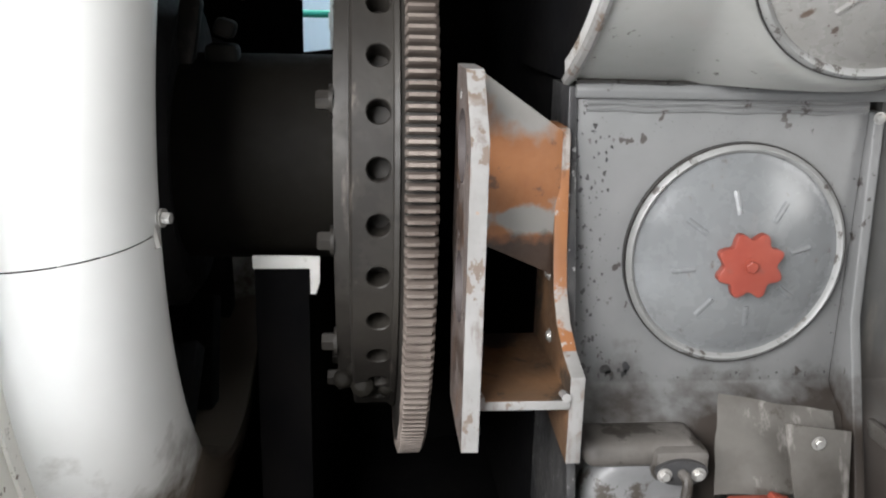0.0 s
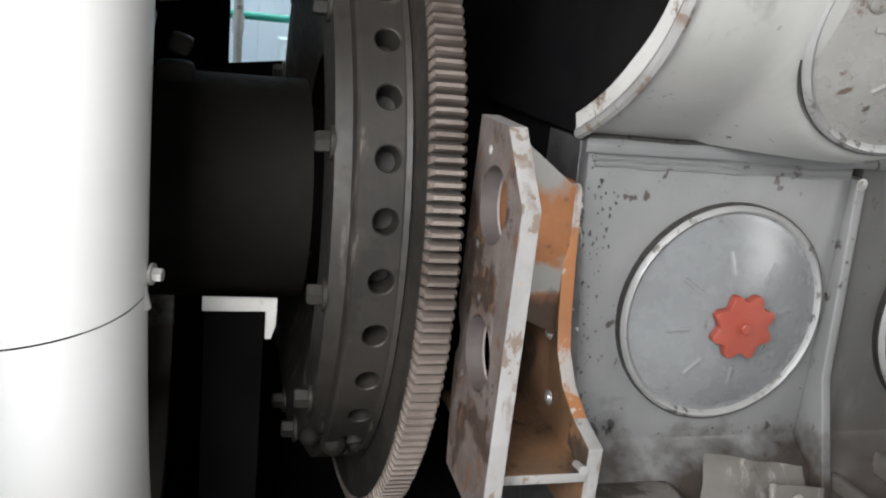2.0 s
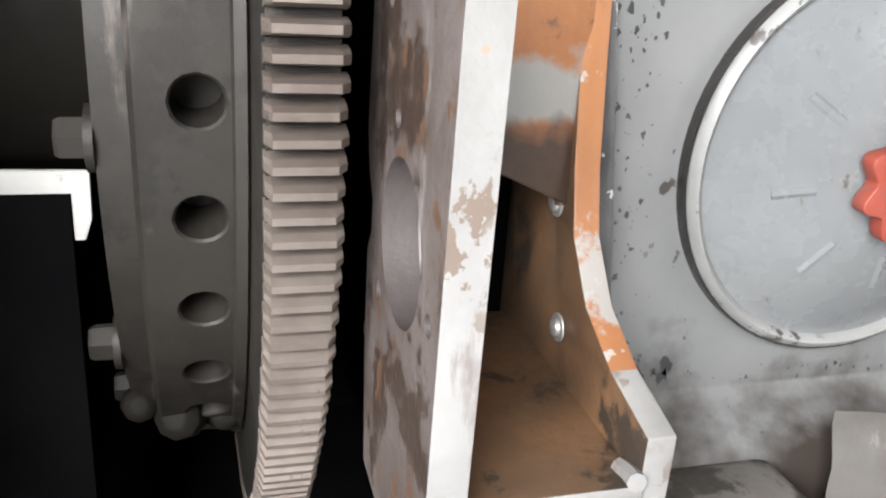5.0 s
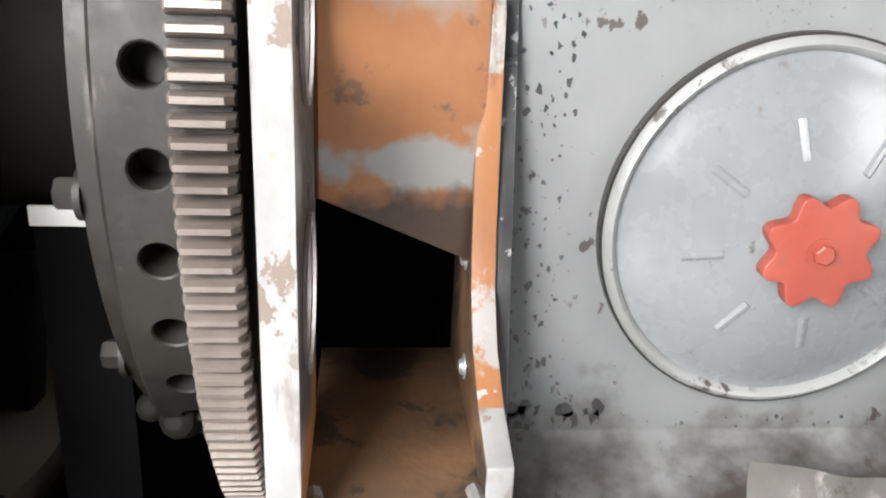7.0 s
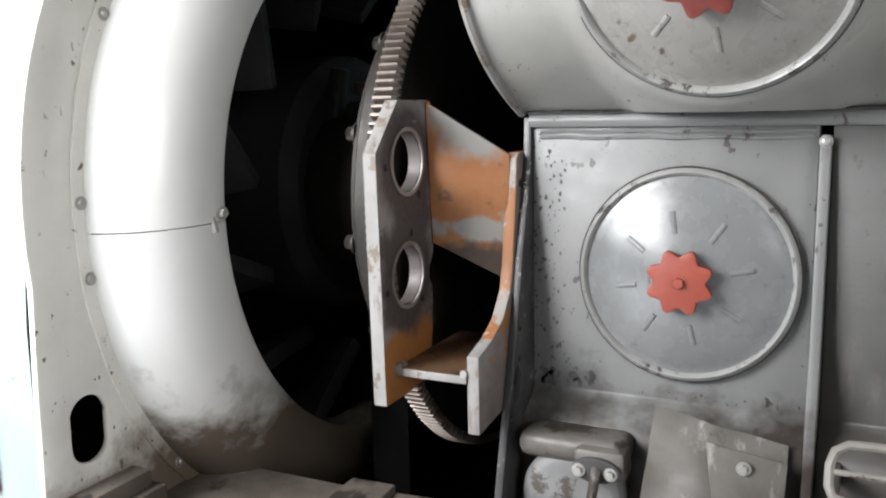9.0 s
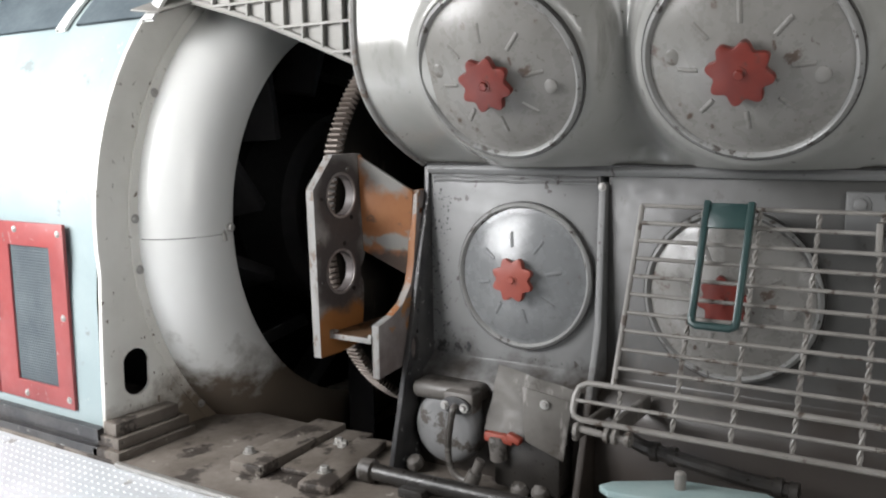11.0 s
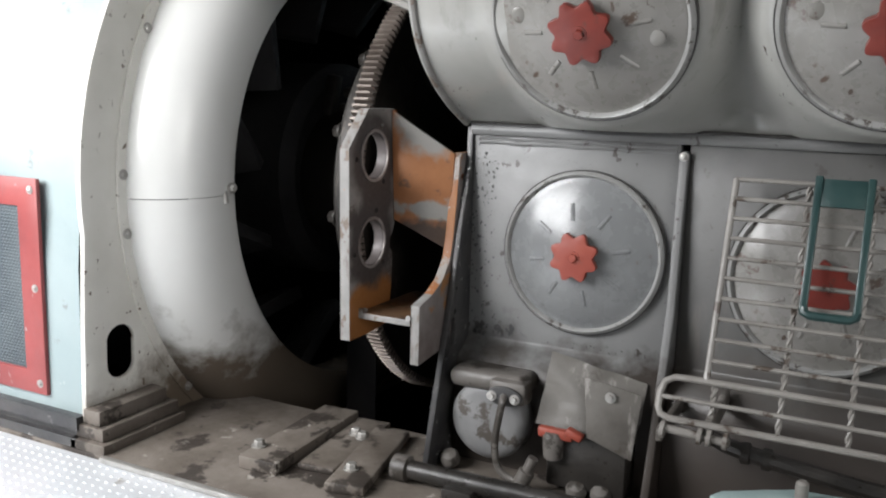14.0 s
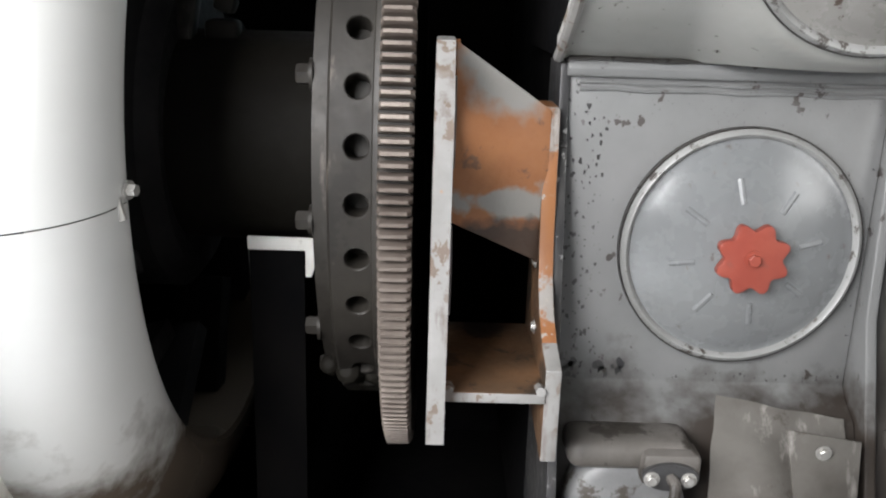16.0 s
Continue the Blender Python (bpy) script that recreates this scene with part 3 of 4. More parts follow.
for k in range(NT):
    th0 = 2 * math.pi * k / NT
    b = len(vs)
    x0, x1 = XR + 0.014 + rt.uniform(0, 0.001), XR + 0.064 - rt.uniform(0, 0.0015)
    for x, sh in ((x0, 0.0), (x0 + 0.004, 1.0), (x1 - 0.006, 1.0), (x1, 0.25)):
        for s, r in ((-0.0062, -0.024), (-0.0046, -0.008), (-0.0026, -0.0008), (0.0026, -0.0008), (0.0046, -0.008), (0.0062, -0.024)):
            rr = RG - 0.024 + (r + 0.024) * (0.55 + 0.45 * sh)
            th = th0 + s / RG
            vs.append((x, AY - rr * math.cos(th), AZ + rr * math.sin(th)))
    for i in range(3):
        for j in range(5):
            fs.append((b + 6 * i + j, b + 6 * i + j + 1, b + 6 * i + j + 7, b + 6 * i + j + 6))
    fs += [tuple(b + j for j in range(6)), tuple(b + 18 + j for j in range(5, -1, -1))]
me = bpy.data.meshes.new("gear_teeth")
me.from_pydata(vs, [], fs)
me.materials.append(TOOTH)
o = new("gear_teeth", me)
o.parent = fly
o.matrix_parent_inverse = Matrix.Translation(-fly.location)
tagged(o, "worn bright gear teeth", kind="stuff")
for k in range(13):
    th = 2 * math.pi * k / 13 + 0.336
    r = RH - 0.052
    part("rim_bolt", hexbolt((XA - 0.031, AY - r * math.cos(th), AZ + r * math.sin(th)), (-1, 0, 0), 0.0165, 0.026), RIMSTEEL, fly, bevel=0.0)
for k, (dx, da, dr, sz) in enumerate(((-0.035, 0.0, -0.004, 0.022), (-0.072, -0.035, -0.022, 0.017), (0.006, -0.03, -0.006, 0.016), (-0.05, 0.05, -0.026, 0.015))):
    th, r = -0.79 + da, RH + dr
    at3 = (-0.585 + dx, AY - r * math.cos(th), AZ + r * math.sin(th))
    bm = spin([(-sz, 0), (-sz, sz * 0.8), (-sz * 0.5, sz * 1.15), (sz * 0.5, sz), (sz * 0.9, sz * 0.5), (sz * 0.9, 0)], at3, (0.3 * (k - 1), -1, 0.4), 9)
    part("greasy_nut", bm, DRUM, fly, "greasy clamp nut on the rim", bevel=0.002)
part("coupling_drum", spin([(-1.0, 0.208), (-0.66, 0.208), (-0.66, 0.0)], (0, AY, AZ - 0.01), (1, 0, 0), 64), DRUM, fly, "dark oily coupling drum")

# lugs on top of the drum
lg = thing("cable_lugs", (-0.9, 0.4, 0.77), "dusty brown cable lugs on the coupling drum", "cable lug")
part("lug", box((-0.985, 0.37, 0.765), (-0.945, 0.41, 0.895), m=Matrix.Translation((-0.93, 0.39, 0.77)) @ Matrix.Rotation(0.18, 4, "Y") @ Matrix.Translation((0.93, -0.39, -0.77))), RIMSTEEL, lg, bevel=0.008)
part("lug", box((-0.925, 0.38, 0.755), (-0.86, 0.43, 0.815)), RIMSTEEL, lg, bevel=0.012)
part("lug_cap", box((-0.91, 0.375, 0.815), (-0.87, 0.425, 0.85), m=Matrix.Translation((-0.85, 0.4, 0.82)) @ Matrix.Rotation(0.3, 4, "Y") @ Matrix.Translation((0.85, -0.4, -0.82))), RIMSTEEL, lg, bevel=0.01)
# light gap below the coupling drum, painted as white strip on added post
tp = thing("bright_gap_stand_in", (-0.771, 0.304, -0.4), "black post and white strip standing in for the bright gap below the drum", "post")
part("post", box((-0.834, 0.301, -0.4), (-0.728, 0.308, 0.392)), BLACK, tp, bevel=0.002)
part("bright_gap_strip", plate([(-0.837, 0.390), (-0.837, 0.417), (-0.706, 0.415), (-0.707, 0.362), (-0.715, 0.337), (-0.726, 0.337), (-0.726, 0.390)], [], "y", 0.299, 0.307), PAINTWHITE, tp, "white strip standing in for the bright gap", bevel=0.0015)

# ---- barring gear bracket ----
br = thing("barring_gear_bracket", (-0.38, -0.06, 0.3), "welded steel bracket, chipped pale paint over orange primer", "bracket")
b1, b2 = (-0.168, 0.708), (-0.176, 0.508)
p1 = [(-0.275, 0.728), (-0.195, 0.814), (-0.082, 0.814), (-0.068, 0.552), (-0.078, 0.525), (-0.092, 0.508), (-0.092, 0.485), (-0.08, 0.468), (-0.082, 0.40), (-0.095, 0.30), (-0.19, 0.293), (-0.266, 0.293)]
holes = [circle(*b1, 0.052, 36), circle(*b2, 0.052, 36)]
for b, turn in ((b1, 184), (b2, 195)):
    for an in (turn, turn + 120, turn + 240):
        holes.append(circle(b[0] + 0.075 * math.cos(radians(an)), b[1] + 0.075 * math.sin(radians(an)), 0.007, 12))
part("bearing_plate", plate(p1, holes, "x", -0.482, -0.458), [PLATE_FACE, EDGE, BARE], br, "thick bearing plate with two bores", angle=34,
     pick=lambda fc: 1 if abs(fc.normal.x) < 0.6 and (fc.calc_center_median().y < -0.254 or fc.calc_center_median().z > 0.768) else (2 if fc.normal.x < -0.5 else 0))
for b in (b1, b2):
    part("bore_seat", spin([(-0.4575, 0.054), (-0.4575, 0.060), (-0.4545, 0.0605), (-0.4545, 0.0535), (-0.4575, 0.0535)], (0, *b), (1, 0, 0), 36), PLATE, br, "machined bore seat")
p2 = [(0.06, 0.716), (-0.032, 0.716), (-0.042, 0.707), (-0.054, 0.60), (-0.066, 0.52), (-0.08, 0.47), (-0.115, 0.428), (-0.165, 0.402), (-0.226, 0.386), (-0.226, 0.249), (-0.10, 0.262), (0.06, 0.262)]
part("mounting_flange", plate(p2, [circle(-0.025, 0.66, 0.008, 12), circle(-0.045, 0.487, 0.008, 12), circle(-0.075, 0.392, 0.008, 12)], "x", -0.323, -0.301), [PLATE, ORANGE, EDGE, BROWN], br, "curved mounting flange", bevel=0.002, angle=40,
     pick=lambda fc: 0 if fc.normal.x > 0.5 else (3 if fc.normal.x < -0.5 else (2 if fc.calc_center_median().z < 0.40 else 1)))


def sheet(quad, thick, div=10):
    """A plate with four corners, set back by its thickness."""
    a, b, c, d = [Vector(q) for q in quad]
    nrm = (b - a).cross(d - a).normalized() * thick
    bm = bmesh.new()
    f = [bm.verts.new(q) for q in (a, b, c, d)]
    g = [bm.verts.new(q + nrm) for q in (a, b, c, d)]
    bm.faces.new(f)
    bm.faces.new(g[::-1])
    for i in range(4):
        bm.faces.new((f[i], f[(i + 1) % 4], g[(i + 1) % 4], g[i]))
    return bm


part("web_plate", sheet([(-0.459, -0.084, 0.810), (-0.318, -0.032, 0.714), (-0.318, -0.046, 0.486), (-0.459, -0.068, 0.552)], -0.014), WEB_FACE, br, "orange primed web plate", bevel=0.002)
part("weld_bead", tube([(-0.456 + 0.001 * math.sin(k * 2.1), -0.087 + 0.018 * k / 26 + 0.001 * math.sin(k * 1.3), 0.810 - 0.26 * k / 26) for k in range(27)], 0.006, 8), RUST, br)
part("weld_bead", tube([(-0.324 + 0.001 * math.sin(k * 2.3), -0.040 - 0.012 * k / 22, 0.710 - 0.222 * k / 22) for k in range(23)], 0.006, 8), BROWN, br)
part("shelf_plate", box((-0.459, -0.23, 0.338), (-0.322, 0.04, 0.353)), [BROWN, EDGE], br, "bottom shelf plate, greasy brown inside", bevel=0.002, pick=lambda fc: 1 if fc.normal.y < -0.5 else 0)
for x in (-0.453, -0.328):
    part("weld_bead", tube([(x + 0.001 * math.sin(k), -0.23 + 0.006 * k, 0.356 - 0.001 * k) for k in range(5)], 0.007, 8), EDGE, br)
for y, z in ((-0.045, 0.487), (-0.075, 0.392)):
    part("screw", roundbolt((-0.324, y, z), (-1, 0, 0), 0.008, 0.006), STEEL, br)

# ---- engine ----
eng = thing("diesel_engine", (0.4, 0.5, -0.02), "large grey painted diesel engine block with inspection covers", "engine")
# crankcase side with a stepped lower part
sec = [(0.0, 0.772), (0.0, 0.275), (-0.012, 0.262), (-0.055, 0.235), (-0.07, 0.20), (-0.075, -0.02), (0.10, -0.02), (0.10, 0.772)]


def run(section, x0, x1):
    return plate(section, [], "x", x0, x1)


# Black core added behind the panels so that gaps stay dark
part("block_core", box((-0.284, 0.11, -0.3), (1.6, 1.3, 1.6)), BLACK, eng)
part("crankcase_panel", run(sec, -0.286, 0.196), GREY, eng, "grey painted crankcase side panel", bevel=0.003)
part("crankcase_panel", run(sec, 0.216, 1.6), GREY_DIM_OILY, eng, "grey crankcase side panel, oily and toned darker for its dim end", bevel=0.003)
part("end_flange", plate([(0.12, 0.778), (-0.006, 0.778), (-0.012, 0.70), (-0.10, 0.36), (-0.205, -0.015), (0.12, -0.015)], [circle(-0.085, 0.30, 0.018, 20, 0.034), circle(-0.02, 0.66, 0.006, 10), circle(-0.07, 0.40, 0.006, 10), circle(-0.115, 0.24, 0.006, 10), circle(-0.075, 0.345, 0.006, 10)], "x", -0.300, -0.286), FLANGE, eng, "dark oily end flange with bolt holes", bevel=0.0015, angle=50)
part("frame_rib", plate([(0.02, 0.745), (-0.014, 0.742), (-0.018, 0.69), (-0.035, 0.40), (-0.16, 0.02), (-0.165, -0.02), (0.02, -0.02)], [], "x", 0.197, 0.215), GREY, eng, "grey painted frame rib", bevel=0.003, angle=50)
part("rib_bolt", roundbolt((0.206, -0.014, 0.735), (0, -1, 0), 0.007, 0.006), STEEL, eng)
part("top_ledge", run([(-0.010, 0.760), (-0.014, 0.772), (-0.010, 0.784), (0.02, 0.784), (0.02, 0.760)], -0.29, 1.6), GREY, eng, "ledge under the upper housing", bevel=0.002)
for z, dy in ((0.752, 0.006), (0.742, 0.004)):
    part("ledge_bead", tube([(-0.27 + 0.02 * k, -0.002 - 0.0015 * math.sin(k * 1.7), z + 0.0012 * math.sin(k * 0.9)) for k in range(24)], 0.0035, 6), GREY, eng)
# Black bead: the joint's shadow line put into colour, together with its caulk
part("joint_shade_line", tube([(-0.29 + 0.02 * k, -0.012 - 0.002 * math.sin(k * 1.9), 0.786 + 0.001 * math.sin(k * 0.7)) for k in range(95)], 0.004, 6), OILBLACK, eng, "black line under the housing, joint shadow and caulk in one")
# upper housing with round bosses
BOSS = [(0.064, 0.994), (0.588, 0.994), (1.112, 0.994)]
TILT = radians(24)
CY = -0.252


def housing_y(x, z):
    u = min(max((1.15 - z) / 0.365, 0.0), 1.0)
    base = 0.29 * (1 - u ** 3.1) - (0.08 * max(z - 1.15, 0))
    base -= sum(0.10 * math.exp(-((x - gx) / 0.08) ** 2) for gx in (0.326, 0.85)) * min(1.0, base / 0.1)
    h = base
    for cx, cz in BOSS:
        v = (z - cz) / math.cos(TILT)
        d = math.hypot(x - cx, v)
        face = -CY + math.tan(TILT) * (z - cz)
        b = face - 2.0 * max(d - 0.214, 0) - 6.0 * max(d - 0.214, 0) ** 2
        k = 0.05
        t = max(k - abs(h - b), 0) / k
        h = max(h, b) + t * t * k * 0.25
    return -h


bm = bmesh.new()
zs = [0.785 + 0.0005 * (k ** 2) if k < 10 else 0.83 + (k - 10) * 0.0125 for k in range(64)]
xs = [-0.302 + 0.0125 * k for k in range(153)]
grid = [[bm.verts.new((x, housing_y(x, z), z)) for x in xs] for z in zs]
for i in range(len(zs) - 1):
    for j in range(len(xs) - 1):
        bm.faces.new((grid[i][j], grid[i][j + 1], grid[i + 1][j + 1], grid[i + 1][j]))
back = [bm.verts.new((-0.302, 0.5, zs[0])), bm.verts.new((-0.302, 0.5, zs[-1]))]
bm.faces.new([r[0] for r in grid] + [back[1], back[0]])
top = [bm.verts.new((xs[-1], 0.5, zs[0])), bm.verts.new((xs[-1], 0.5, zs[-1]))]
bm.faces.new(grid[-1] + [top[1], back[1]])
bm.faces.new(grid[0][::-1] + [back[0], top[0]])
# Slot 1 paints the end face black: its shade put into the colour
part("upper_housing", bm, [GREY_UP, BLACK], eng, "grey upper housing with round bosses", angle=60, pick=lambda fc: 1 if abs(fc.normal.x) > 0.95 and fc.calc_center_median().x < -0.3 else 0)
band = [(housing_y(-0.302, z), z) for z in zs]
mid_b = [(min(y + 0.012 + 0.03 * min(1, (z - 0.785) / 0.1), 0.2), z + 0.03 * max(0, 1 - (z - 0.785) / 0.25)) for y, z in band]
part("end_band", plate(band + mid_b[::-1], [], "x", -0.306, -0.3025), WORN, eng, "peeling white band on the housing end", angle=50)
part("housing_edge", tube([(-0.304, housing_y(-0.302, z) - 0.001, z) for z in zs[2:]], 0.009, 8), EDGE, eng, "chipped white edge of the housing")

# inspection covers


def star_wheel(r, th, lobes=8):
    out = []
    for i in range(96):
        a = 2 * math.pi * i / 96
        out.append(((r * (0.885 + 0.115 * math.cos(lobes * a))) * math.cos(a), r * (0.885 + 0.115 * math.cos(lobes * a)) * math.sin(a)))
    return plate(out, [], "y", -th, 0)


def cover(m, r, paint, red, turn, label, buttons=0, wheel=0.056):
    c = thing("inspection_cover", (0, 0, 0), label, "cover", "inspection covers")
    f = r / 0.185
    part("rubber_seal", spin([(0, r * 1.02), (-0.012, r * 1.02), (-0.012, r * 0.97)], (0, 0, 0), (0, 1, 0), 72), OILBLACK, c, "black seal")
    part("rim", spin([(-0.002, r * 1.005), (-0.014, r * 1.005), (-0.019, r * 0.985), (-0.021, r * 0.965), (-0.018, r * 0.945), (-0.012, r * 0.93)], (0, 0, 0), (0, 1, 0), 96), RIM, c, "raised chipped rim")
    prof = [(-0.012, 0.935 * r), (-0.013, 0.91 * r), (-0.018, 0.85 * r), (-0.026, 0.74 * r), (-0.034, 0.60 * r), (-0.042, 0.44 * r), (-0.049, 0.28 * r), (-0.053, 0.16 * r), (-0.055, 0.02)]
    bm = spin(prof + [(-0.055, 0)], (0, 0, 0), (0, 1, 0), 96)
    part("dome", bm, paint, c, "shallow domed cover")
    for k in range(8):
        a = radians(45 * k + turn)
        p = []
        for q in range(7):
            rad = r * (0.42 + 0.20 * q / 6)
            h = np.interp(rad, [x[1] for x in prof[::-1]], [x[0] for x in prof[::-1]])
            p.append((rad * math.cos(a), h + 0.0042, rad * math.sin(a)))
        part("stiffener", tube(p, 0.0065, 10), paint, c)
    for k in range(buttons):
        a = radians(-10 + 180 * k)
        part("button", spin([(-0.02, 0.016), (-0.031, 0.0155), (-0.033, 0.012), (-0.033, 0)], (0.125 * f * math.cos(a), 0, 0.125 * f * math.sin(a)), (0, 1, 0), 20), paint, c)
    w = part("star_wheel", star_wheel(wheel, 0.016), red, c, "red painted star-shaped hand wheel", bevel=0.003, angle=50)
    w.data.transform(Matrix.Translation((0, -0.058, 0)) @ Matrix.Rotation(radians(turn + 12), 4, "Y"))
    part("nut", hexbolt((0, -0.0735, 0), (0, -1, 0), 0.010, 0.008), red, w)
    part("stem", spin([(-0.05, 0.02), (-0.06, 0.018), (-0.06, 0)], (0, 0, 0), (0, 1, 0), 16), red, c)
    c.matrix_basis = m
    return c


low = "grey domed inspection cover with a red hand wheel"
cover(pose(-0.005, 0.0, 0.505), 0.185, COVER, RED, 10, low + " on the crankcase")
cover(pose(0.506, 0.0, 0.500), 0.193, COVER_DIRTY, RED_DARK, 25, "oil-stained grey cover with dark red hand wheel behind the guard", 1)
for cx, cz in BOSS[:2]:
    cover(pose(cx, CY - 0.002, cz, 24, 0, 0), 0.196, COVER_DIRTY, RED_DARK, 5 if cx < 0.3 else 0, "stained grey cover with a dark red hand wheel", 2, 0.062)

# ---- pump and pipework on the crankcase ----
pump = thing("oil_pump", (-0.17, -0.1, 0.0), "grimy pale grey pump casting with a bolted flange", "pump")
bm = spin([(0, 0.094), (0.058, 0.094), (0.070, 0.087), (0.075, 0.070), (0.077, 0.03), (0.077, 0)], (-0.172, -0.055, 0.112), (0, -1, 0), 32)
part("pump_body", bm, PUMPGREY, pump, "rounded pale grey pump body", angle=50)
part("pump_cap", box((-0.268, -0.14, 0.185), (-0.075, -0.05, 0.232)), OILY, pump, bevel=0.02, segs=4)
part("cap_lug", box((-0.16, -0.155, 0.17), (-0.07, -0.10, 0.225)), OILY, pump, bevel=0.012)
part("pipe_flange", plate(circle(-0.118, 0.192, 0.042, 24, 0.022), [], "y", -0.163, -0.15), FLANGE, pump, "dark oval pipe flange", bevel=0.003)
for bx in (-0.147, -0.092):
    part("bolt", hexbolt((bx, -0.163, 0.190), (0, -1, 0), 0.008, 0.009), STEEL, pump)
part("drain_pipe", tube(smooth_path([(-0.118, -0.16, 0.192), (-0.115, -0.18, 0.18), (-0.125, -0.185, 0.10), (-0.12, -0.185, 0.045), (-0.095, -0.185, 0.018), (-0.05, -0.185, 0.012)]), 0.0085, 10), OILY, pump, "thin bent drain pipe")
part("union", spin([(0, 0), (0, 0.02), (0.05, 0.018), (0.052, 0.012), (0.085, 0.012), (0.085, 0)], (-0.065, -0.19, -0.005), (0.35, 0.1, 0.9), 14), OILY, pump, "greasy pipe union")
for bx, bz in ((-0.255, 0.005), (0.055, 0.0), (0.11, 0.002)):
    part("dome_nut", spin([(0, 0.024), (0.012, 0.024), (0.022, 0.017), (0.026, 0)], (bx, -0.14, bz), (0, -0.5, 0.85), 14), OILY, pump)

sp = thing("sheet_cover", (0.06, -0.1, 0.13), "stained beige sheet metal cover, creased and oily", "cover plate")
bm = bmesh.new()
g = []
for i in range(13):
    row = []
    for j in range(17):
        u, v = j / 16, i / 12
        x = -0.05 + 0.225 * u + 0.012 * v * (1 - u)
        z = 0.135 + (0.155 - 0.045 * u) * v
        y = -0.135 + 0.055 * v + 0.012 * noise.noise((u * 3, v * 3, 0.3)) + (0.016 * max(0, u - 0.45) * 2 if v > 0.3 else 0)
        row.append(bm.verts.new((x, y, z)))
    g.append(row)
for i in range(12):
    for j in range(16):
        bm.faces.new((g[i][j], g[i][j + 1], g[i + 1][j + 1], g[i + 1][j]))
r = bmesh.ops.solidify(bm, geom=bm.faces[:], thickness=0.004)
part("sheet", bm, BEIGE, sp)
part("sheet_fold", sheet([(0.055, -0.130, 0.26), (0.178, -0.115, 0.235), (0.172, -0.150, 0.10), (0.075, -0.155, 0.135)], -0.004), BEIGE, sp, "overlapping folded corner", bevel=0.001)
part("bolt", hexbolt((0.115, -0.135, 0.225), (0, -1, 0), 0.008, 0.007), STEEL, sp)
part("lower_block", box((-0.02, -0.145, 0.0), (0.16, -0.06, 0.135)), OILBLACK, sp, "oil-soaked block", bevel=0.012)

rv = thing("drain_valve", (0.01, -0.15, 0.12), "small red painted valve lever, oil stained", "valve")
part("lever", box((-0.035, -0.166, 0.118), (0.045, -0.145, 0.142)), RED, rv, "red lever", bevel=0.006)
part("lever_end", box((0.03, -0.172, 0.132), (0.068, -0.15, 0.15), m=Matrix.Translation((0.04, 0, 0.14)) @ Matrix.Rotation(0.35, 4, "Y") @ Matrix.Translation((-0.04, 0, -0.14))), RED, rv, bevel=0.005)
part("valve_body", spin([(0, 0.022), (0.05, 0.022), (0.06, 0.015), (0.06, 0)], (0.0, -0.15, 0.075), (0, -0.2, 1), 14), OILY, rv)

fp = thing("floor_pipe", (-0.1, -0.27, 0.01), "black oily pipe lying along the bed plate", "pipe")
part("pipe", tube([(-0.31, -0.262, 0.018), (0.19, -0.245, 0.018)], 0.022, 12), OILBLACK, fp)
part("end_cap", spin([(0, 0), (0, 0.03), (0.035, 0.03), (0.04, 0.022)], (-0.335, -0.262, 0.018), (1, 0.02, 0), 14), OILY, fp, "dusty end cap")
part("bracket", box((-0.20, -0.30, -0.012), (-0.13, -0.22, 0.012)), OILBLACK, fp, bevel=0.003)

# bed plate pads
for cx, cy, w, ln, z0, z1, turn, bolts in ((-0.632, -0.205, 0.105, 0.38, -0.012, 0.020, 3, [(-0.04, -0.125)]), (-0.525, -0.17, 0.095, 0.32, -0.012, 0.004, 6, [(0.0, 0.05), (0.025, 0.035)]), (-0.425, -0.225, 0.092, 0.34, -0.012, 0.012, 12, [(-0.012, -0.09)])):
    pd = thing("bed_pad", (cx, cy, z0), "dusty steel pad bolted to the bed plate", "pad", "bed plate pads")
    m = Matrix.Translation((cx, cy, 0)) @ Matrix.Rotation(radians(turn), 4, "Z")
    part("pad_plate", box((-w / 2, -ln / 2, z0), (w / 2, ln / 2, z1), m=m), DECK, pd, bevel=0.005)
    for x, y in bolts:
        q = m @ Vector((x, y, z1))
        part("bolt", hexbolt(q, (0, 0, 1), 0.012, 0.016), STEEL, pd)

# ---- lattice panel over the flywheel ----
lp = thing("lattice_panel", (-0.7, -0.15, 1.04), "beige-grey ribbed cast panel above the flywheel", "panel")
edge = [(-1.13, 1.268), (-1.0, 1.245), (-0.86, 1.205), (-0.72, 1.163), (-0.56, 1.102), (-0.415, 1.044), (-0.303, 1.0)]
LY = -0.15
poly = edge + [(-0.303, 1.75), (-1.13, 1.75)]
part("panel_plate", plate(poly, [], "y", LY, LY + 0.03), LATTICE, lp, bevel=0.003)
part("edge_rib", tube([(x, LY - 0.004, z + 0.006) for x, z in edge], 0.009, 8), LATTICE, lp)


def edge_z(x):
    return float(np.interp(x, [e[0] for e in edge], [e[1] for e in edge]))


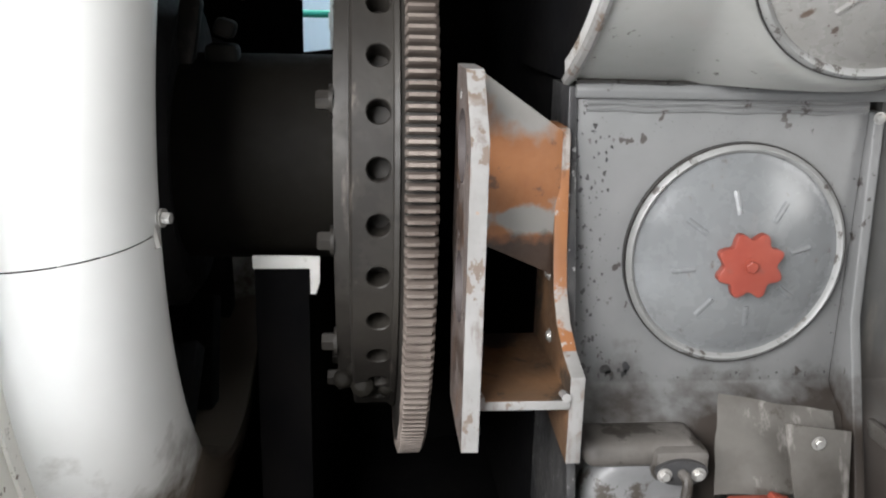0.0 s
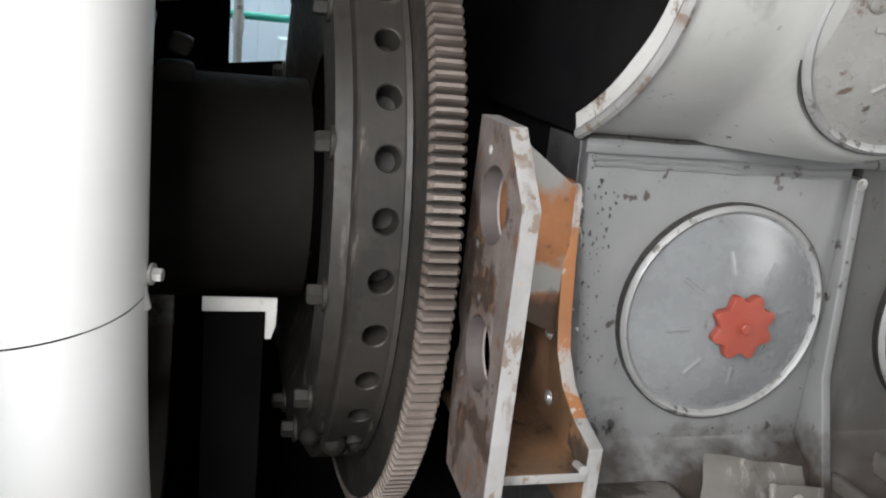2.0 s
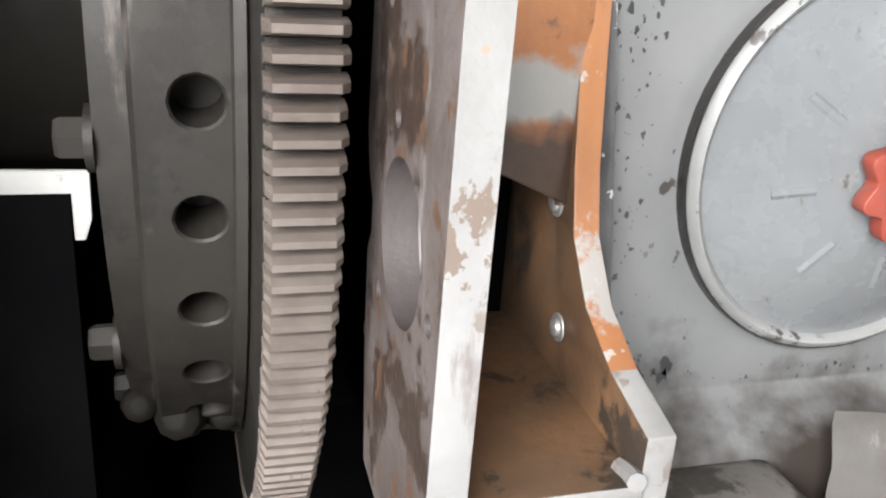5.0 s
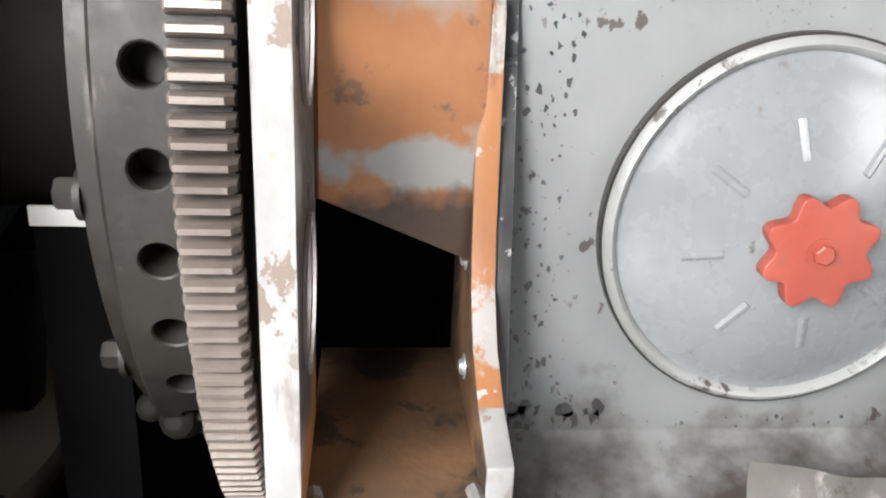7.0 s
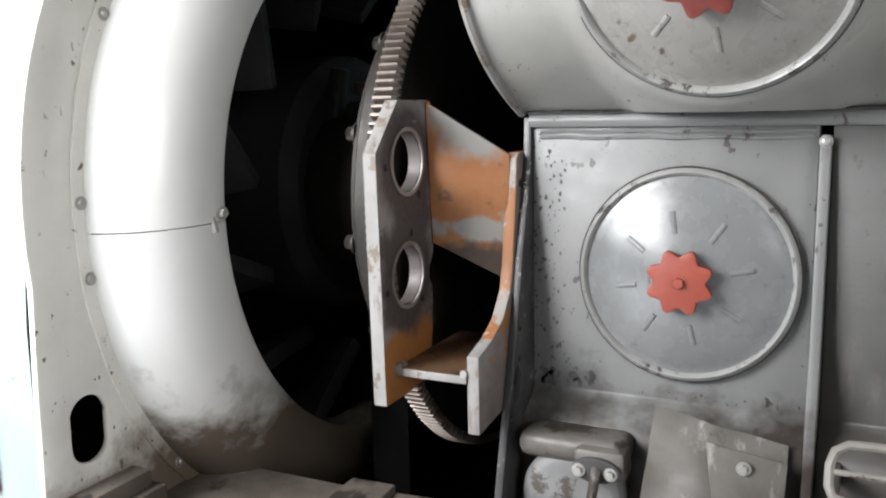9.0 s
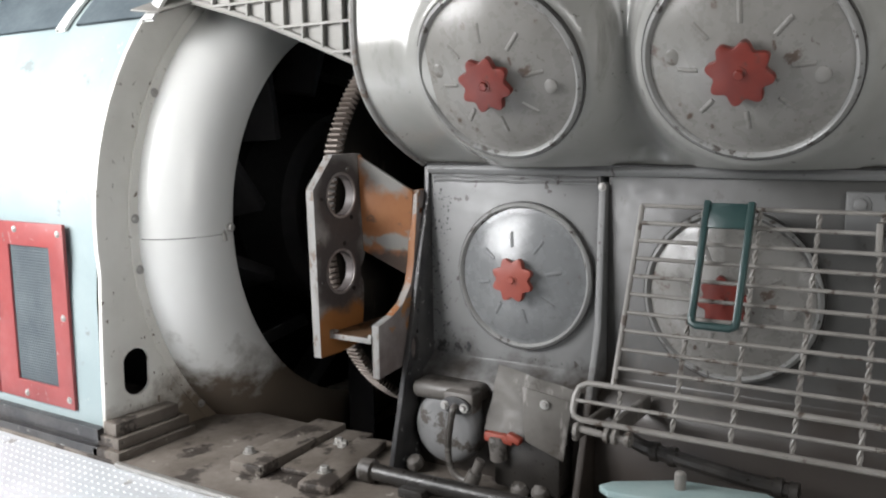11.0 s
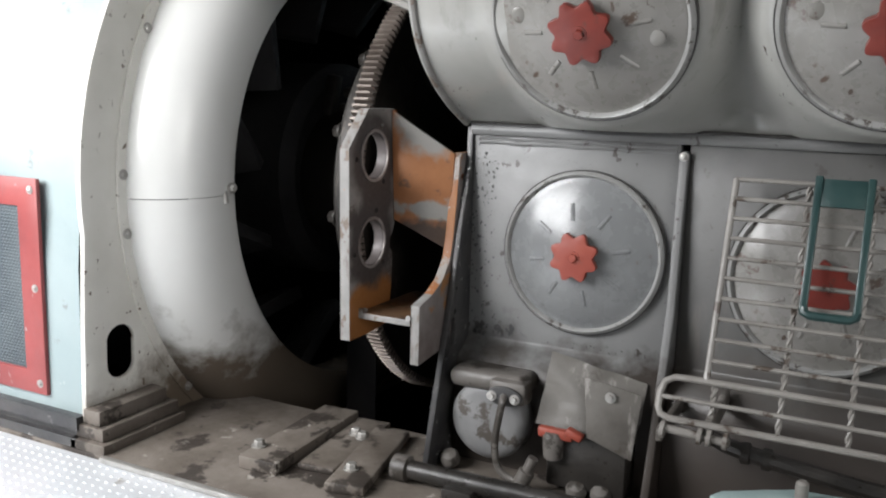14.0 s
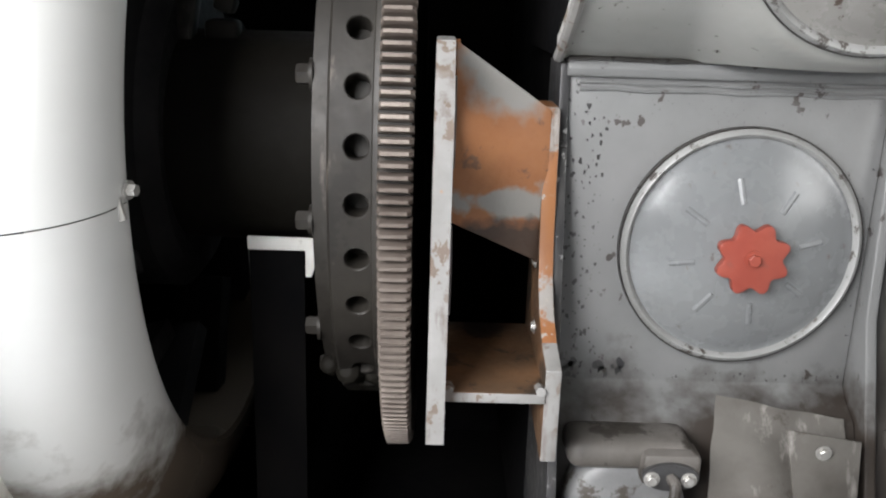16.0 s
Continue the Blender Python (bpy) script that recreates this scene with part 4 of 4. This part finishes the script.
for k in range(13):
    x = -1.10 + 0.066 * k
    part("rib", box((x - 0.004, LY - 0.016, edge_z(x) + 0.01), (x + 0.004, LY - 0.0005, 1.75)), LATTICE, lp, bevel=0.0025)
for k in range(8):
    z = 1.075 + 0.075 * k
    xl = next((x / 1000 for x in range(-1130, -303) if edge_z(x / 1000) < z - 0.008), None)
    part("rib", box((xl, LY - 0.017, z - 0.004), (-0.303, LY - 0.0005, z + 0.004)), LATTICE, lp, bevel=0.0025)
lip = thing("drip_lip", (-1.06, -0.3, 1.2), "bent white sheet lip over the end plate", "sheet lip")
part("lip", sheet([(-1.08, -0.30, 1.213), (-1.00, -0.27, 1.203), (-0.98, -0.10, 1.262), (-1.08, -0.10, 1.29)], 0.006), LATTICE, lip, bevel=0.002)

# ---- wire guard with green handle ----
gd = thing("wire_guard", (0.7, -0.24, 0.2), "chipped pale wire guard grating leaning on the engine", "guard grating")
B0, T0 = Vector((0, -0.262, 0.252)), Vector((0, -0.066, 0.700))


def on_guard(x, s, off=0.0):
    """A point of the guard's plane: s from 0 at the bottom to 1 at the top."""
    p = B0.lerp(T0, s)
    nrm = Vector((0, -0.916, 0.401))
    return Vector((x, p.y, p.z)) + nrm * off


XR = 1.25
xl_of = lambda s: 0.344 if s > 0.16 else 0.262
ss = [0.0, 0.082, 0.165, 0.249, 0.333, 0.417, 0.50, 0.584, 0.668, 0.75, 0.834, 0.917, 1.0]
for i, s in enumerate(ss):
    if i in (0, 2):
        continue
    part("bar", tube([on_guard(xl_of(s) - 0.002, s), on_guard(XR, s)], 0.0045 if i else 0.006, 8), WIRE, gd)
corner = [on_guard(XR, 0.165), on_guard(0.31, 0.165), on_guard(0.285, 0.162), on_guard(0.268, 0.14), on_guard(0.262, 0.1), on_guard(0.262, 0.04), on_guard(0.268, 0.012), on_guard(0.285, 0.0), on_guard(XR, 0.0)]
part("frame_loop", tube(corner, 0.0068, 8), WIRE, gd, "rounded lower frame loop")
part("frame_side", tube([on_guard(0.344, 0.16), on_guard(0.344, 1.0)], 0.0065, 8), WIRE, gd)
for x in (0.36, 0.48, 0.597, 0.712, 0.828, 0.945, 1.06, 1.18):
    bm = bmesh.new()
    top = 0.165 if x < 0.4 else 1.0
    nseg = int(80 * top) + 4
    for ph in (0, math.pi):
        tube([on_guard(x, top * k / nseg, -0.008) + Vector((0.003 * math.cos(k * 0.85 + ph), 0.003 * math.sin(k * 0.85 + ph), 0)) for k in range(nseg + 1)], 0.0034, 5, bm)
    part("twisted_rod", bm, WIRE, gd, "twisted cross rod")
hinge = part("hinge_pin", tube([(0.27, -0.262, 0.232), (0.40, -0.262, 0.224)], 0.008, 10), WIRE, gd, "hinge pin")
for x in (0.275, 0.345, 0.362, 0.392):
    part("hinge_ring", spin([(-0.004, 0.008), (-0.004, 0.017), (0.004, 0.017), (0.004, 0.008)], (x, -0.262, 0.228), (1, 0, -0.05), 14, closed=True), WIRE, gd)
part("hinge_arm", box((0.262, -0.26, 0.20), (0.275, -0.05, 0.228)), BEIGE, gd, bevel=0.003)
part("hinge_arm", box((0.352, -0.26, 0.222), (0.366, -0.05, 0.262)), BEIGE, gd, bevel=0.003)
for x in (0.825, 0.848):
    part("side_lug", box((x - 0.006, -0.10, 0.62), (x + 0.006, -0.06, 0.685)), WIRE, gd, bevel=0.002)

gd.location.x -= 0.021

hd = thing("guard_handle", (0.54, -0.15, 0.48), "dark green enamelled U-shaped handle on the wire guard", "handle")
for x in (0.497, 0.587):
    hp = [on_guard(x, 1.045, 0.018), on_guard(x, 0.55, 0.02), on_guard(x, 0.51, 0.02)]
    part("side_bar", box((x - 0.007, -0.008, -0.128), (x + 0.007, 0.008, 0.128), m=Matrix.Translation((0, -0.147, 0.60)) @ Matrix.Rotation(-math.atan2(0.196, 0.448), 4, "X") @ Matrix.Diagonal((1, 1, 1, 1))), GREEN, hd, bevel=0.003)
bend = [(0.497, -0.197, 0.487), (0.499, -0.201, 0.478), (0.508, -0.203, 0.473), (0.576, -0.203, 0.473), (0.585, -0.201, 0.478), (0.587, -0.197, 0.487)]
part("grip", tube(bend, 0.0085, 8), GREEN, hd)
part("top_plate", sheet([(0.50, -0.125, 0.665), (0.584, -0.125, 0.665), (0.584, -0.100, 0.715), (0.50, -0.100, 0.715)], -0.006), GREEN, hd, "dark green top plate", bevel=0.002)

hd.location.x -= 0.020

# ---- below the guard ----
vf = thing("flanged_valve", (0.5, -0.4, -0.02), "pale green enamelled valve flange with a bolt", "valve")
part("flange_plate", plate([(0.375, -0.43), (0.40, -0.45), (0.50, -0.44), (0.66, -0.40), (0.70, -0.34), (0.66, -0.31), (0.50, -0.33), (0.39, -0.40)], [], "z", 0.178, 0.192), PALEGREEN, vf, "pale green flange plate", bevel=0.003)
part("valve_body", spin([(-0.02, 0.10), (0.08, 0.10), (0.15, 0.085), (0.178, 0.07), (0.178, 0)], (0.49, -0.385, 0.0), (0, 0, 1), 24), PUMPGREY, vf)
part("stud", spin([(0.19, 0.011), (0.222, 0.011), (0.226, 0.007), (0.226, 0)], (0.515, -0.37, 0.0), (0, 0, 1), 14), WIRE, vf)
part("valve_foot", box((0.40, -0.46, -0.012), (0.60, -0.31, 0.02)), OILBLACK, vf, bevel=0.006)
hs = thing("oil_hose", (0.5, -0.15, 0.15), "black ribbed oil hose on the crankcase", "hose")
part("hose", tube(smooth_path([(0.31, -0.13, 0.185), (0.38, -0.17, 0.18), (0.48, -0.19, 0.175), (0.60, -0.20, 0.165), (0.68, -0.20, 0.16)]), 0.016, 10), OILBLACK, hs)
for x in (0.40, 0.44, 0.66, 0.69):
    part("hose_clamp", spin([(-0.008, 0.021), (0.008, 0.021), (0.008, 0.012), (-0.008, 0.012)], (x, -0.178 - 0.08 * (x - 0.4), 0.179 - 0.07 * (x - 0.4)), (1, 0, 0), 14, closed=True), OILBLACK, hs)
np_ = thing("bolted_plate", (0.8, 0, 0.69), "small grey plate with a round bolt on the crankcase", "plate")
part("plate", box((0.730, -0.012, 0.655), (0.833, -0.0005, 0.738)), GREY, np_, bevel=0.004)
part("bolt", roundbolt((0.758, -0.012, 0.712), (0, -1, 0), 0.014, 0.010), GREY, np_)

# flaked paint on the crankcase: dark bare patches in clusters
vs, fs = [], []
rc = random.Random(11)


def flake(x, z, size, y=-0.0006):
    b, k, size = len(vs), rc.randint(6, 9), size * 0.75
    for i in range(k):
        a = 2 * math.pi * i / k
        q = size * rc.uniform(0.2, 0.9)
        vs.append((x + q * math.cos(a) * 0.7, y, z + q * math.sin(a)))
    fs.append(tuple(range(b, b + k)))


for cz in (0.36, 0.43, 0.47, 0.52, 0.545, 0.575, 0.61, 0.69):
    for i in range(rc.randint(6, 12)):
        flake(-0.245 + rc.gauss(0, 0.016), cz + rc.gauss(0, 0.014), rc.choice((0.0015, 0.002, 0.003, 0.005, 0.007)))
for i in range(34):
    flake(rc.uniform(-0.27, 0.19), rc.choice((0.715, 0.725, 0.73)) + rc.gauss(0, 0.006), rc.choice((0.001, 0.0015, 0.002, 0.003)))
for i in range(40):
    flake(rc.uniform(-0.27, 0.19), 0.285 + rc.gauss(0, 0.006), rc.choice((0.002, 0.003, 0.004, 0.006)))
for i in range(26):
    flake(-0.05 + rc.gauss(0, 0.02), 0.705 + rc.gauss(0, 0.009), rc.choice((0.001, 0.0015, 0.002)))
for i in range(18):
    flake(0.185 + rc.gauss(0, 0.006), rc.uniform(0.3, 0.72), rc.choice((0.002, 0.003, 0.004)))
for i in range(40):
    flake(-0.278 + rc.gauss(0, 0.005), rc.uniform(0.3, 0.76), rc.choice((0.002, 0.004, 0.006, 0.008)))
for i in range(26):
    flake(-0.235 + rc.gauss(0, 0.03), 0.292 + rc.gauss(0, 0.007), rc.choice((0.008, 0.012, 0.018)))
for i in range(60):
    flake(rc.uniform(-0.28, 0.19), rc.uniform(0.29, 0.75), rc.choice((0.0012, 0.0016, 0.0022)))
for i in range(46):
    flake(-0.252 + rc.gauss(0, 0.012), rc.uniform(0.32, 0.72), rc.choice((0.003, 0.005, 0.008, 0.011)))
me = bpy.data.meshes.new("paint_flakes")
me.from_pydata(vs, [], fs)
me.materials.append(FLANGE)
tagged(new("paint_flakes", me), "dark bare patches where the grey paint has flaked", "paint flake", kind="stuff")
